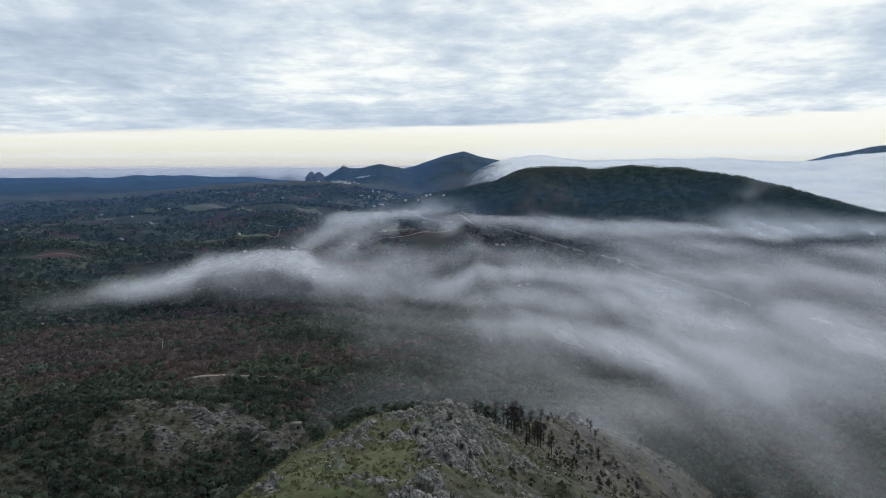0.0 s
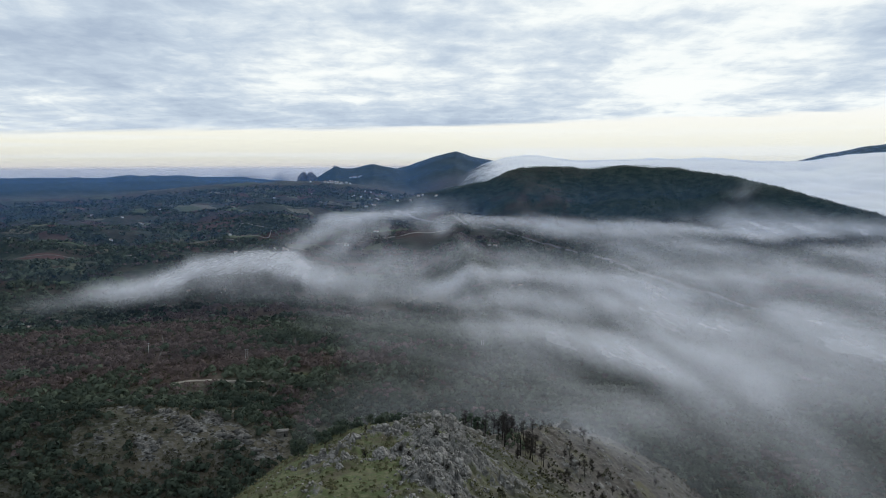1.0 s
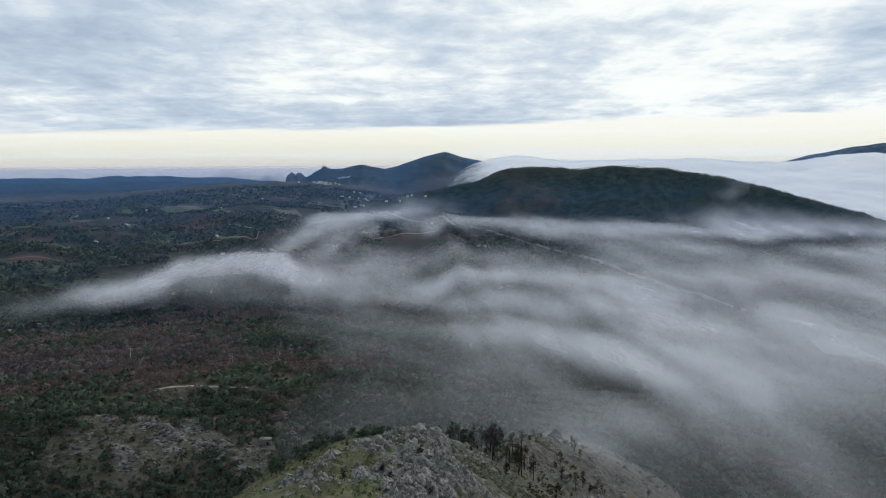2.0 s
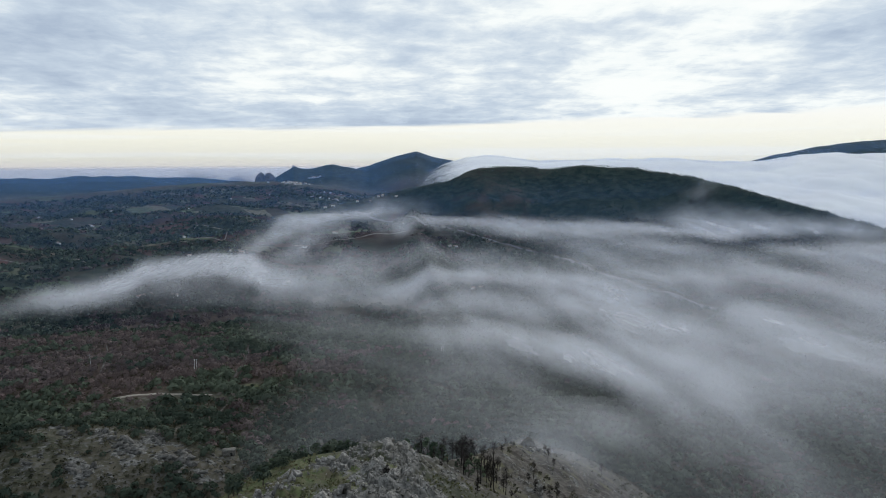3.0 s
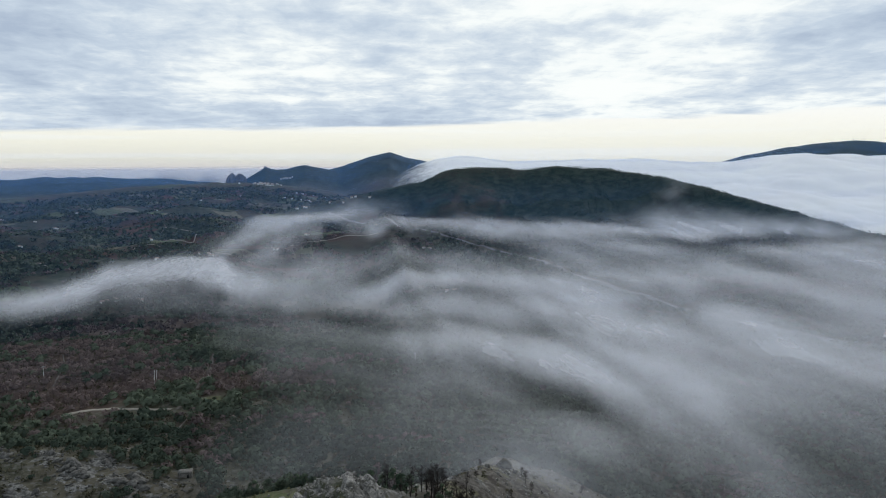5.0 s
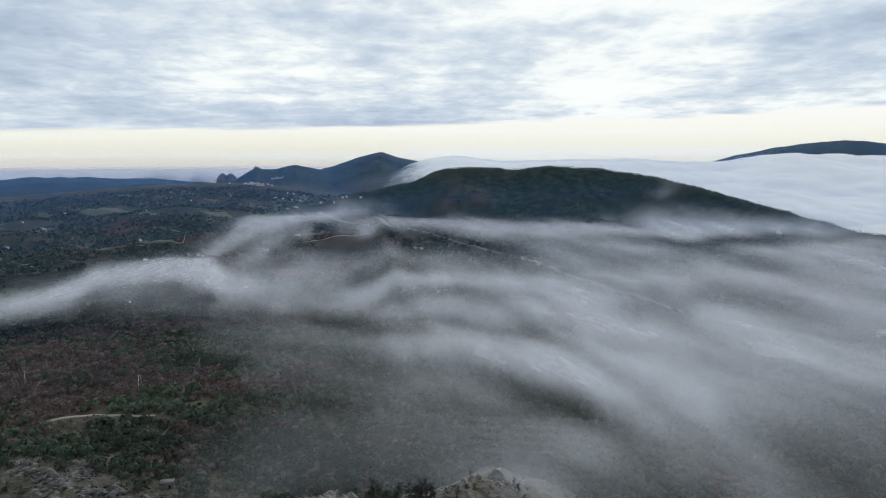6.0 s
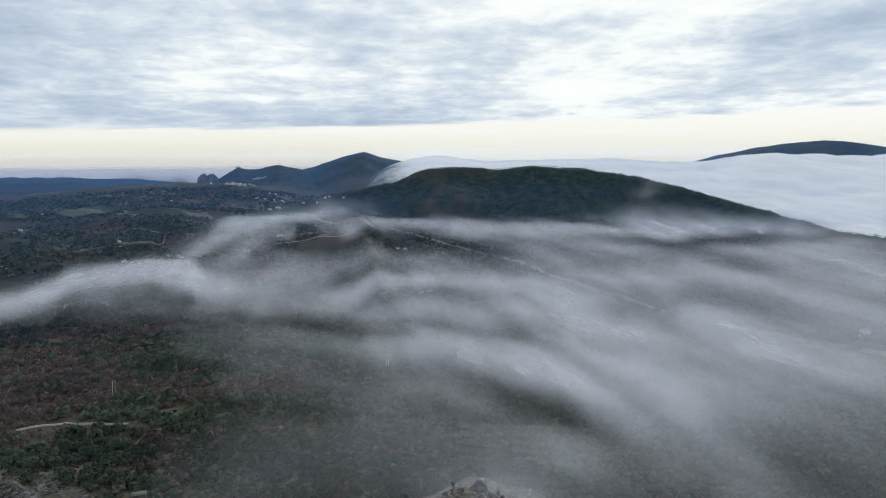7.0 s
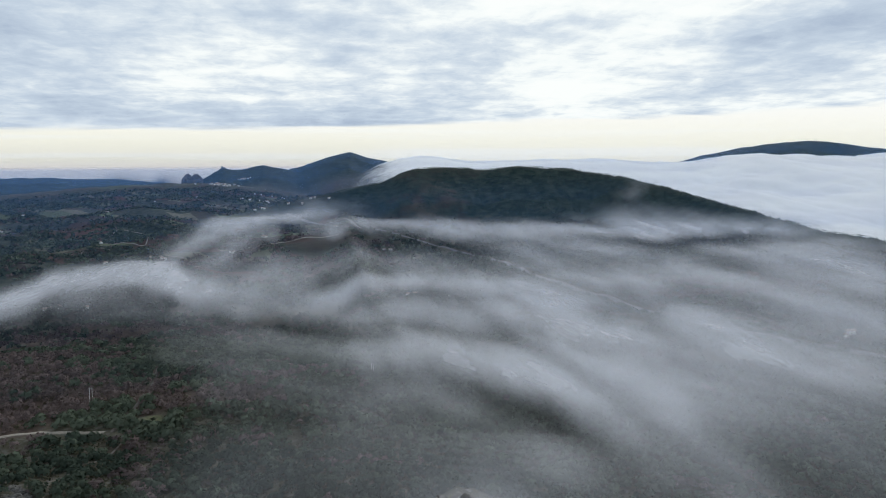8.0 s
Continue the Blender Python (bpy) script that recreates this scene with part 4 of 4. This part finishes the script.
def burnt_tree(h, label):
    root = thing("burnt_tree", label, "tree", "burnt trees on the slope")
    lean = RNG.normal(0, 0.05 * h, 2)
    trunk = [limb((0, 0, -0.4), (lean[0], lean[1], h), 0.018 * h, 0.04, 6, 2, 0.12)]
    ends = []
    for k in range(20):
        t = RNG.uniform(0.25, 0.98)
        a = k * 2.4 + RNG.uniform(-0.5, 0.5)
        reach = h * 0.17 * (1.25 - t) + 0.2
        s = (lean[0] * t, lean[1] * t, h * t)
        e = (s[0] + math.cos(a) * reach, s[1] + math.sin(a) * reach, h * t + reach * 0.6)
        trunk.append(limb(s, e, 0.045, 0.012, 3, 0))
        ends.append(e)
        ends.append(((s[0] + e[0]) / 2, (s[1] + e[1]) / 2, (s[2] + e[2]) / 2))
    v, f = joined(trunk)
    mesh_object("trunk", v, f, CHAR, root, "charred bare trunk and limbs")
    v, f, t = twig_crown(ends, h * 0.03, 420, h * 0.09)
    mesh_object("crown", v, f, BURNT, root, "scorched black twigs", {"tint": t})
    return root


def oak_tree(r, label):
    root = thing("evergreen_oak", label, "tree", "oaks on the slope")
    h = r * 1.5
    parts, ends, rad = [limb((0, 0, -0.4), (0.1, 0, h * 0.55), 0.09 * r, 0.06 * r, 6, 1, 0.06)], [], []
    for k in range(9):
        a, up = k * 2.4 + RNG.uniform(-0.4, 0.4), RNG.uniform(0.55, 1.25)
        reach = r * RNG.uniform(0.25, 0.72)
        e = (math.cos(a) * reach, math.sin(a) * reach, h * up)
        parts.append(limb((0.05, 0, h * 0.45), e, 0.045 * r, 0.02 * r, 4, 0))
        ends.append(e)
        rad.append(r * RNG.uniform(0.34, 0.55))
    v, f = joined(parts)
    mesh_object("trunk", v, f, BARK, root, "grey trunk and limbs")
    v, f, t = clump_crown(ends, rad, 46, 0.36, 0.75)
    rounded(mesh_object("crown", v, f, OAK, root, "dense dull green foliage", {"tint": t}))
    return root


def leafless_tree(h, label):
    root = thing("leafless_tree", label, "tree", "leafless trees by the track")
    parts, ends = [limb((0, 0, -0.4), (0.1, 0.05, h * 0.4), 0.03 * h, 0.022 * h, 5, 1, 0.05)], []
    for k in range(12):
        a, up = k * 2.4 + RNG.uniform(-0.4, 0.4), RNG.uniform(0.55, 1.0)
        reach = h * RNG.uniform(0.12, 0.42)
        e = np.array((math.cos(a) * reach, math.sin(a) * reach, h * up))
        parts.append(limb((0.08, 0.04, h * RNG.uniform(0.25, 0.4)), e, 0.05, 0.015, 3, 1, 0.1))
        ends += [tuple(e), tuple(e * (0.7, 0.7, 0.85))]
    v, f = joined(parts)
    mesh_object("trunk", v, f, BARK, root, "grey trunk and bare limbs")
    v, f, t = twig_crown(ends, h * 0.10, 520, h * 0.20)
    mesh_object("crown", v, f, BARE, root, "red-brown bare twigs", {"tint": t})
    return root


def rock_verts(level, cuts, rng):
    bm = bmesh.new()
    bmesh.ops.create_icosphere(bm, subdivisions=level, radius=1.0)
    v = np.array([q.co[:] for q in bm.verts])
    bm.faces.ensure_lookup_table()
    f = np.array([[q.index for q in p.verts] for p in bm.faces])
    bm.free()
    # split faces: three rough pairs of joints, then broken corners
    axes = np.array(Euler(rng.normal(0, 0.25, 3)).to_matrix())
    for k in range(cuts):
        d = axes[k % 3] * (1 if k < 3 else -1) + rng.normal(0, 0.16, 3) if k < 6 else rng.normal(size=3)
        d = d / np.linalg.norm(d)
        c = rng.uniform(0.34, 0.58) if k < 6 else rng.uniform(0.50, 0.72)
        over = np.maximum(v @ d - c, 0)
        v = v - over[:, None] * d
    return v + rng.normal(0, 0.02, v.shape), f


# ---- the rocky ridge ----
def ground_z(x, y):
    return float(land(np.array([x]), np.array([y]))[0])


def build_rocks():
    rng = np.random.default_rng(5)
    kinds = []
    for k in range(9):
        v, f = rock_verts(2, 11, rng)
        v = v * (rng.uniform(0.7, 1.2), rng.uniform(1.3, 2.4), rng.uniform(1.0, 1.9))
        kinds.append(mesh_object("boulder", v, f, ROCK))
        tagged(kinds[-1], "angular grey lichen-spotted boulder bedded in the rocky ridge", "rock", "boulders on the ridge")
    # where boulders crop out
    x, y = rng.uniform(-60, 95, 140000), rng.uniform(92, 318, 140000)
    rock = np.maximum(rockiness(x, y) * np.where((x > 6) & (fbm(x, y, 9, 61, 2) < 0.1), 0.6, 1.0), 0.40 * (RNG.uniform(0, 1, len(x)) < 0.10 + 0.10 * dryness(x, y)))
    pick = np.flatnonzero((rock > 0.36) & (rng.uniform(0, 1, len(x)) < rock ** 1.2))
    big = pick[:291]
    core = np.flatnonzero((rock > 0.70) & (y > 96) & (np.abs(x + 6) < 28))[:120]
    for n, i in enumerate(big):
        s = (0.5 + 1.3 * rng.uniform(0, 1) ** 2.2) * (1.3 if rock[i] > 0.85 else 1.0)
        src = kinds[n % 9]
        if n < 120:
            i = core[n]
            s = 0.6 + 1.2 * rng.uniform(0, 1) ** 1.8
        m = pose(x[i], y[i], ground_z(x[i], y[i]) - 0.25 * s, rng.normal(0, 12), 30 + rng.normal(0, 12), 16 + rng.normal(0, 16)) @ Matrix.Diagonal((s, s, s, 1))
        if n % 9 == n:
            src.matrix_basis = m
            continue
        ob = src.copy()
        scene.collection.objects.link(ob)
        ob.matrix_basis = m
    # small rubble and slabs, too many to count
    for idx, s0, s1 in ((pick[291:2300], 0.25, 0.85), (pick[2300:8000], 0.10, 0.36)):
        forms = [rock_verts(1, 9, rng) for _ in range(6)]
        vs, fs, n = [], [], 0
        z = land(x[idx], y[idx])
        for j, i in enumerate(idx):
            v, f = forms[j % 6]
            s = rng.uniform(s0, s1)
            rot = np.array(Euler((rng.normal(0, 0.3), 0.45 + rng.normal(0, 0.3), rng.uniform(-0.7, 0.7))).to_matrix())
            vs.append((v * (s * 0.75, s * 1.25, s * 0.9)) @ rot.T + (x[i], y[i], z[j] + 0.1 * s))
            fs.append(f + n)
            n += len(v)
        ob = mesh_object("rubble", np.concatenate(vs), np.concatenate(fs), ROCK)
        tagged(ob, "loose grey stones and slabs scattered over the ridge", "rocks", kind="stuff")
    # outcrops on the shoulder and on the slopes beyond
    x, y = rng.uniform(-480, 90, 90000), rng.uniform(262, 700, 90000)
    rock = rockiness(x, y)
    idx = np.flatnonzero((rock > 0.36) & (rng.uniform(0, 1, len(x)) < rock * 0.8))[:2000]
    forms = [rock_verts(1, 9, rng) for _ in range(8)]
    z = land(x[idx], y[idx])
    vs, fs, n = [], [], 0
    for j, i in enumerate(idx):
        v, f = forms[j % 8]
        s = (0.35 + 1.5 * rng.uniform(0, 1) ** 2) * (1 + 1.6 * (rock[i] > 0.72))
        rot = np.array(Euler((rng.normal(0, 0.3), rng.normal(0, 0.4), rng.uniform(-3, 3))).to_matrix())
        vs.append((v * (s * 1.5, s, s * 0.5)) @ rot.T + (x[i], y[i], z[j] - 0.1 * s))
        fs.append(f + n)
        n += len(v)
    ob = mesh_object("outcrop_rocks", np.concatenate(vs), np.concatenate(fs), HEATH_ROCK)
    tagged(ob, "weathered grey rocks cropping out among scrub on the shoulder", "rocks", kind="stuff")


build_rocks()


def plant(kinds, spots, rng, lo=0.8, hi=1.2):
    """Set out trees, made once by kind and then copied."""
    for n, (x, y) in enumerate(spots):
        s = rng.uniform(lo, hi)
        m = pose(x, y, ground_z(x, y), 0, 0, rng.uniform(0, 360)) @ Matrix.Diagonal((s, s, s, 1))
        if n < len(kinds):
            kinds[n].matrix_basis = m
        else:
            src = kinds[n % len(kinds)]
            c = copy_thing(src, Matrix())
            c.matrix_basis = m


def build_near_trees():
    rng = np.random.default_rng(8)
    kinds = [pine_tree(h, "slender green pine standing behind the rocky crag") for h in (5.2, 6.0, 6.6, 4.4, 5.6)]
    spots = [(rng.uniform(-30, -7), rng.uniform(209, 222)) for _ in range(17)] + [(rng.uniform(4, 26), rng.uniform(212, 226)) for _ in range(12)]
    plant(kinds, spots, rng, 0.7, 1.1)
    kinds = [oak_tree(r, "dark green evergreen bush below the brow of the ridge") for r in (1.5, 1.9, 1.2)]
    plant(kinds, [(rng.uniform(-62, -24), rng.uniform(186, 226)) for _ in range(44)] + [(rng.uniform(-26, -6), rng.uniform(202, 212)) for _ in range(12)], rng, 0.6, 1.2)
    kinds = [burnt_tree(h, "tall fire-blackened tree with bare limbs on the slope") for h in (9.5, 8.0, 10.5, 6.5, 7.2)]
    spots = [(rng.normal(28, 4), rng.normal(217, 9)) for _ in range(19)] + [(rng.uniform(8, 24), rng.uniform(214, 226)) for _ in range(9)]
    plant(kinds, spots, rng, 0.65, 1.1)
    kinds = [burnt_tree(h, "thin scorched tree on the bare stony flank") for h in (5.5, 4.6, 6.2)]
    plant(kinds, [(rng.uniform(30, 84), rng.uniform(195, 285)) for _ in range(18)], rng, 0.55, 1.05)
    plant([oak_tree(r, "dull green evergreen oak on the wooded slope") for r in (2.0, 2.5, 1.7, 2.8, 2.2, 1.9)], NEAR_OAKS, rng, 0.75, 1.25)
    plant([leafless_tree(h, "red-brown leafless tree beside the dirt track") for h in (4.5, 5.2, 3.8, 4.2)], NEAR_BARE, rng, 0.75, 1.2)
    kinds = [burnt_tree(h, "low scorched shrub among the rocks") for h in (2.2, 2.8)]
    plant(kinds, [(rng.uniform(-30, 40), rng.uniform(130, 215)) for _ in range(8)] + [(rng.normal(44, 10), rng.normal(205, 20)) for _ in range(40)], rng, 0.6, 1.2)


build_near_trees()


# ---- tracks and the road ----
def ribbon(name, pts, width, mat, label, lift=0.25, step=6.0):
    p = np.array(pts, float)
    seg = np.concatenate([[0], np.cumsum(np.hypot(*np.diff(p, axis=0).T))])
    s = np.arange(0, seg[-1], step)
    x, y = np.interp(s, seg, p[:, 0]), np.interp(s, seg, p[:, 1])
    for _ in range(4):
        x[1:-1], y[1:-1] = (x[:-2] + 2 * x[1:-1] + x[2:]) / 4, (y[:-2] + 2 * y[1:-1] + y[2:]) / 4
    tx, ty = np.gradient(x), np.gradient(y)
    ln = np.hypot(tx, ty)
    nx, ny = -ty / ln, tx / ln
    wv = width * (1 + 0.12 * fbm(x, y, 15, 201, 2))
    zc = land(x, y)
    rows = []
    for off, dz in ((-0.62, -1.2), (-0.5, 0.0), (0.0, 0.08), (0.5, 0.0), (0.62, -1.2)):
        rows.append(np.stack([x + nx * wv * off, y + ny * wv * off, np.maximum(zc, land(x + nx * wv * off, y + ny * wv * off)) + lift + dz], 1))
    v = np.stack(rows, 1).reshape(-1, 3)
    ob = mesh_object(name, v, grid_faces(len(x), 5)[:, ::-1], mat, smooth=True)
    return tagged(ob, label, "road", kind="structure")


ribbon("track_pale", TRACK_PALE, 3.6, EARTH, "pale dirt track along the foot of the leafless wood")
ribbon("track_dark", TRACK_DARK, 2.4, EARTH_DARK, "damp brown track climbing through the woods")
ribbon("path", PATH_STONY, 1.0, EARTH_DARK, "narrow stony path through scrub")
ribbon("lane", LANE, 1.0, EARTH_DARK, "narrow earth lane through the bare wood")
ribbon("highway", HIGHWAY, 13.0, ASPHALT, "grey main road crossing the fog-filled valley", 1.2, 14.0)
ribbon("farm_track", ((-260, 1900), (-190, 1935), (-140, 1985), (-60, 2010), (40, 2035)), 7.0, EARTH, "pale farm track round the knoll", 0.8, 12.0)
ribbon("valley_lane", ((-1250, 1560), (-1090, 1640), (-930, 1660), (-800, 1700), (-690, 1690)), 6.0, EARTH_DARK, "country lane between the fields", 0.8, 12.0)

for label, pts in (("dry-stone wall round a pale upland field", ((-628, 2082), (-637, 2396), (-514, 2391), (-458, 1995), (-613, 2059))),
                   ("dry-stone wall of a small square enclosure", ((-564, 1784), (-589, 1929), (-522, 1930))),
                   ("pale wall and drive beside the white farm", ((-407, 1699), (-376, 1822), (-259, 1788))),
                   ("low wall between valley plots", ((-793, 1584), (-741, 1696), (-612, 1523)))):
    tagged(ribbon("field_wall", pts, 2.4, EARTH, label, 1.0, 10.0), category="wall")


# ---- houses ----
def box(w, d, h, z=0.0, x=0.0, y=0.0):
    v = np.array([(sx * w / 2 + x, sy * d / 2 + y, z + sz * h) for sz in (0, 1) for sy in (-1, 1) for sx in (-1, 1)])
    f = np.array([(0, 2, 3, 1), (4, 5, 7, 6), (0, 1, 5, 4), (2, 6, 7, 3), (0, 4, 6, 2), (1, 3, 7, 5)])
    return v, f


def house(w, d, h, label, group, wall=None, roof=None):
    root = thing("house", label, "house", group)
    v, f = box(w, d, h + 2.0, -2.0)
    mesh_object("wall", v, f, wall or WALL_WHITE, root)
    e, r = 0.45, h + 0.28 * d
    v = np.array([(-w / 2 - e, -d / 2 - e, h - 0.1), (w / 2 + e, -d / 2 - e, h - 0.1), (w / 2 + e, d / 2 + e, h - 0.1), (-w / 2 - e, d / 2 + e, h - 0.1), (-w / 2 - e, 0, r), (w / 2 + e, 0, r),
                  (-w / 2 - e, -d / 2 - e, h + 0.12), (w / 2 + e, -d / 2 - e, h + 0.12), (w / 2 + e, d / 2 + e, h + 0.12), (-w / 2 - e, d / 2 + e, h + 0.12)])
    f = np.array([(0, 3, 2, 1), (6, 7, 5, 4), (8, 9, 4, 5), (0, 1, 7, 6), (2, 3, 9, 8), (0, 6, 4, 4), (0, 4, 9, 3), (1, 2, 8, 5), (1, 5, 7, 7)])
    me = bpy.data.meshes.new("roof")
    me.from_pydata([tuple(q) for q in v], [], [tuple(dict.fromkeys(int(i) for i in p)) for p in f])
    me.materials.append(roof or TILE)
    ob = new("roof", me)
    ob.parent = root
    tagged(ob, "clay tile roof")
    v, f = box(1.0, 0.12, 2.0, 0.0, 0.0, -d / 2 - 0.05)
    mesh_object("door", v, f, DARK, root, "dark door")
    for sx in (-0.3, 0.3):
        for sy in (-1, 1):
            v, f = box(1.1, 0.12, 1.2, 1.0, sx * w, sy * (d / 2 + 0.05))
            mesh_object("window", v, f, DARK, root)
    v, f = box(0.7, 0.7, 1.3, h + 0.12 * d, w * 0.28, 0.6)
    mesh_object("chimney", v, f, wall or WALL_WHITE, root)
    return root


def settle(kinds, spots, rng):
    for n, (x, y) in enumerate(spots):
        m = pose(x, y, ground_z(x, y) + 0.4, 0, 0, rng.uniform(-60, 60))
        if n < len(kinds):
            kinds[n].matrix_basis = m
        else:
            copy_thing(kinds[n % len(kinds)], m)


def build_houses():
    rng = np.random.default_rng(21)
    farm = [house(11, 7, 4.0, "white farmhouse with a clay roof among trees", "farmhouses in the valley"),
            house(8, 6, 3.2, "small white cottage with a clay roof among trees", "farmhouses in the valley"),
            house(16, 7, 3.6, "long white farm building with a clay roof", "farmhouses in the valley")]
    spots = [(-573, 962), (-536, 1020), (-514, 899), (-560, 975), (-1033, 2564), (-1050, 2580), (-1356, 2869), (-738, 3329), (-280, 3450), (154, 1848), (140, 1862), (-512, 839), (-1172, 1938), (-1065, 1817), (-868, 1607)]
    spots += [(-1118, 2952), (-1095, 2940), (-889, 1986), (132, 1252), (150, 1258), (-419, 1235), (-408, 1248), (-391, 1764), (-375, 1779), (-365, 1766), (632, 852), (645, 862), (-357, 1207), (-677, 1747)]
    for _ in range(18):
        a, r = math.radians(rng.uniform(-30, 2)), rng.uniform(1700, 3500)
        spots.append((CX + r * math.sin(a), CY + r * math.cos(a)))
    settle(farm, spots, rng)
    town = [house(w, d, h, "white village house with a clay roof on the far slope", "houses of the far village") for w, d, h in ((8, 6, 4), (11, 7, 4), (7, 6, 5))]
    spots = []
    for cx, cy, sx, sy, n in ((-548, 3800, 34, 16, 22), (-500, 3880, 40, 18, 12), (-455, 4200, 30, 10, 12), (-340, 3425, 45, 14, 9), (-235, 3600, 50, 12, 6), (-60, 2850, 60, 14, 5)):
        spots += [(rng.normal(cx, sx), rng.normal(cy, sy)) for _ in range(n)]
    settle(town, spots, rng)


build_houses()


def build_hut():
    root = thing("stone_hut", "small roofless-looking stone hut with a flat pale slab roof in scrub", "hut")
    v, f = box(5.6, 4.0, 4.4, -2.0)
    mesh_object("wall", v, f, HUT_STONE, root, "rough rubble masonry")
    v, f = box(6.0, 4.4, 0.28, 2.4)
    mesh_object("roof", v, f, HUT_STONE, root, "flat stone slab")
    v, f = box(0.9, 0.14, 1.7, 0.0, 1.2, -2.03)
    mesh_object("door", v, f, DARK, root, "dark doorway")
    root.matrix_basis = pose(*HUT, ground_z(*HUT) + 0.2, 0, 0, 8)
    # the broken walls beside it
    rng = np.random.default_rng(3)
    ruin = thing("ruined_wall", "tumbled dry-stone walls of a ruin overgrown with grass", "ruin")
    ruin.matrix_basis = pose(HUT[0] + 9, HUT[1] - 2, ground_z(HUT[0] + 9, HUT[1] - 2))
    for x, y, w, rz in ((0, 0, 5, 0.3), (3, -2, 6, -0.5), (-2, -3, 4, 1.2)):
        for k in range(int(w / 0.55)):
            v, f = rock_verts(1, 6, rng)
            ob = mesh_object("stone", v * rng.uniform(0.3, 0.55), f, ROCK, ruin)
            px, py = x + math.cos(rz) * k * 0.55, y + math.sin(rz) * k * 0.55
            ob.location = (px, py, ground_z(HUT[0] + 9 + px, HUT[1] - 2 + py) - ground_z(HUT[0] + 9, HUT[1] - 2) + 0.3 + 0.3 * (k % 2))


build_hut()


# ---- power poles, castle, rock towers, masts ----
def power_pole(double, label):
    root = thing("power_pole", label, "pole", "power poles in the wood")
    for sx in ((-0.9, 0.9) if double else (0.0,)):
        v, f = limb((sx, 0, -0.5), (sx * 0.8, 0, 10.5), 0.20, 0.13, 8, 0)
        mesh_object("pole", v, f, CONCRETE, root)
    v, f = box(3.2, 0.18, 0.2, 9.8)
    mesh_object("crossarm", v, f, STEEL, root, "steel crossarm")
    for sx in (-1.6, 0.0, 1.6):
        v, f = limb((sx * 0.9, 0, 9.95), (sx * 0.9, 0, 10.5), 0.09, 0.05, 6, 0)
        mesh_object("insulator", v, f, DARK, root)
    return root


def build_poles():
    pair = power_pole(True, "pale twin concrete power pole with a crossarm among bare trees")
    single = power_pole(False, "pale single concrete power pole with a crossarm")
    pair.matrix_basis = pose(-147, 562, ground_z(-147, 562), 0, 2, 25)
    single.matrix_basis = pose(-233, 586, ground_z(-233, 586), 0, -1, 20)
    copy_thing(pair, pose(41, 610, ground_z(41, 610), 0, 1, 20))


build_poles()


def polar(az, slope, r):
    return CX + r * math.sin(radians(az)), CY + r * math.cos(radians(az)), 301.0 + slope * r


def build_landmarks():
    rng = np.random.default_rng(17)
    for az, wide, top in ((-10.45, 31, -0.0215), (-9.80, 32, -0.0220)):
        x, y, z = polar(az, top, 4300)
        v, f = rock_verts(3, 0, rng)
        v = v * (1 + 0.22 * fbm(v[:, 0] + 3 * v[:, 2], v[:, 1] * 2 + az, 0.9, 5, 3)[:, None])
        v = v * (wide, wide * 0.8, 50) + rng.normal(0, 1.2, v.shape)
        ob = mesh_object("rock_tower", v + (x, y, z - 50), f, GRANITE)
        tagged(ob, "bare rounded rock tower standing on the far ridge", "rock", "twin rock towers")
    x, y, z = polar(-7.93, -0.0145, 4450)
    root = thing("castle", "small ruined stone castle on the pointed summit", "castle")
    root.matrix_basis = pose(x, y, z - 6)
    v, f = box(26, 12, 12)
    mesh_object("wall", v, f, STONEWORK, root)
    v, f = box(9, 9, 20, 0, -4)
    mesh_object("keep", v, f, STONEWORK, root)
    for az in (35.0, 35.5, 35.65):
        x, y, _ = polar(az, 0.0, 4600)
        g = ground_z(x, y)
        root = thing("radio_mast", "thin steel radio mast on the far mountain top", "mast", "masts on the mountain")
        root.matrix_basis = pose(x, y, g - 2)
        v, f = limb((0, 0, 0), (0, 0, 17), 0.7, 0.3, 6, 0)
        mesh_object("mast", v, f, STEEL, root)
        v, f = box(4, 3, 3.5)
        mesh_object("cabin", v, f, WALL_WHITE, root)


build_landmarks()
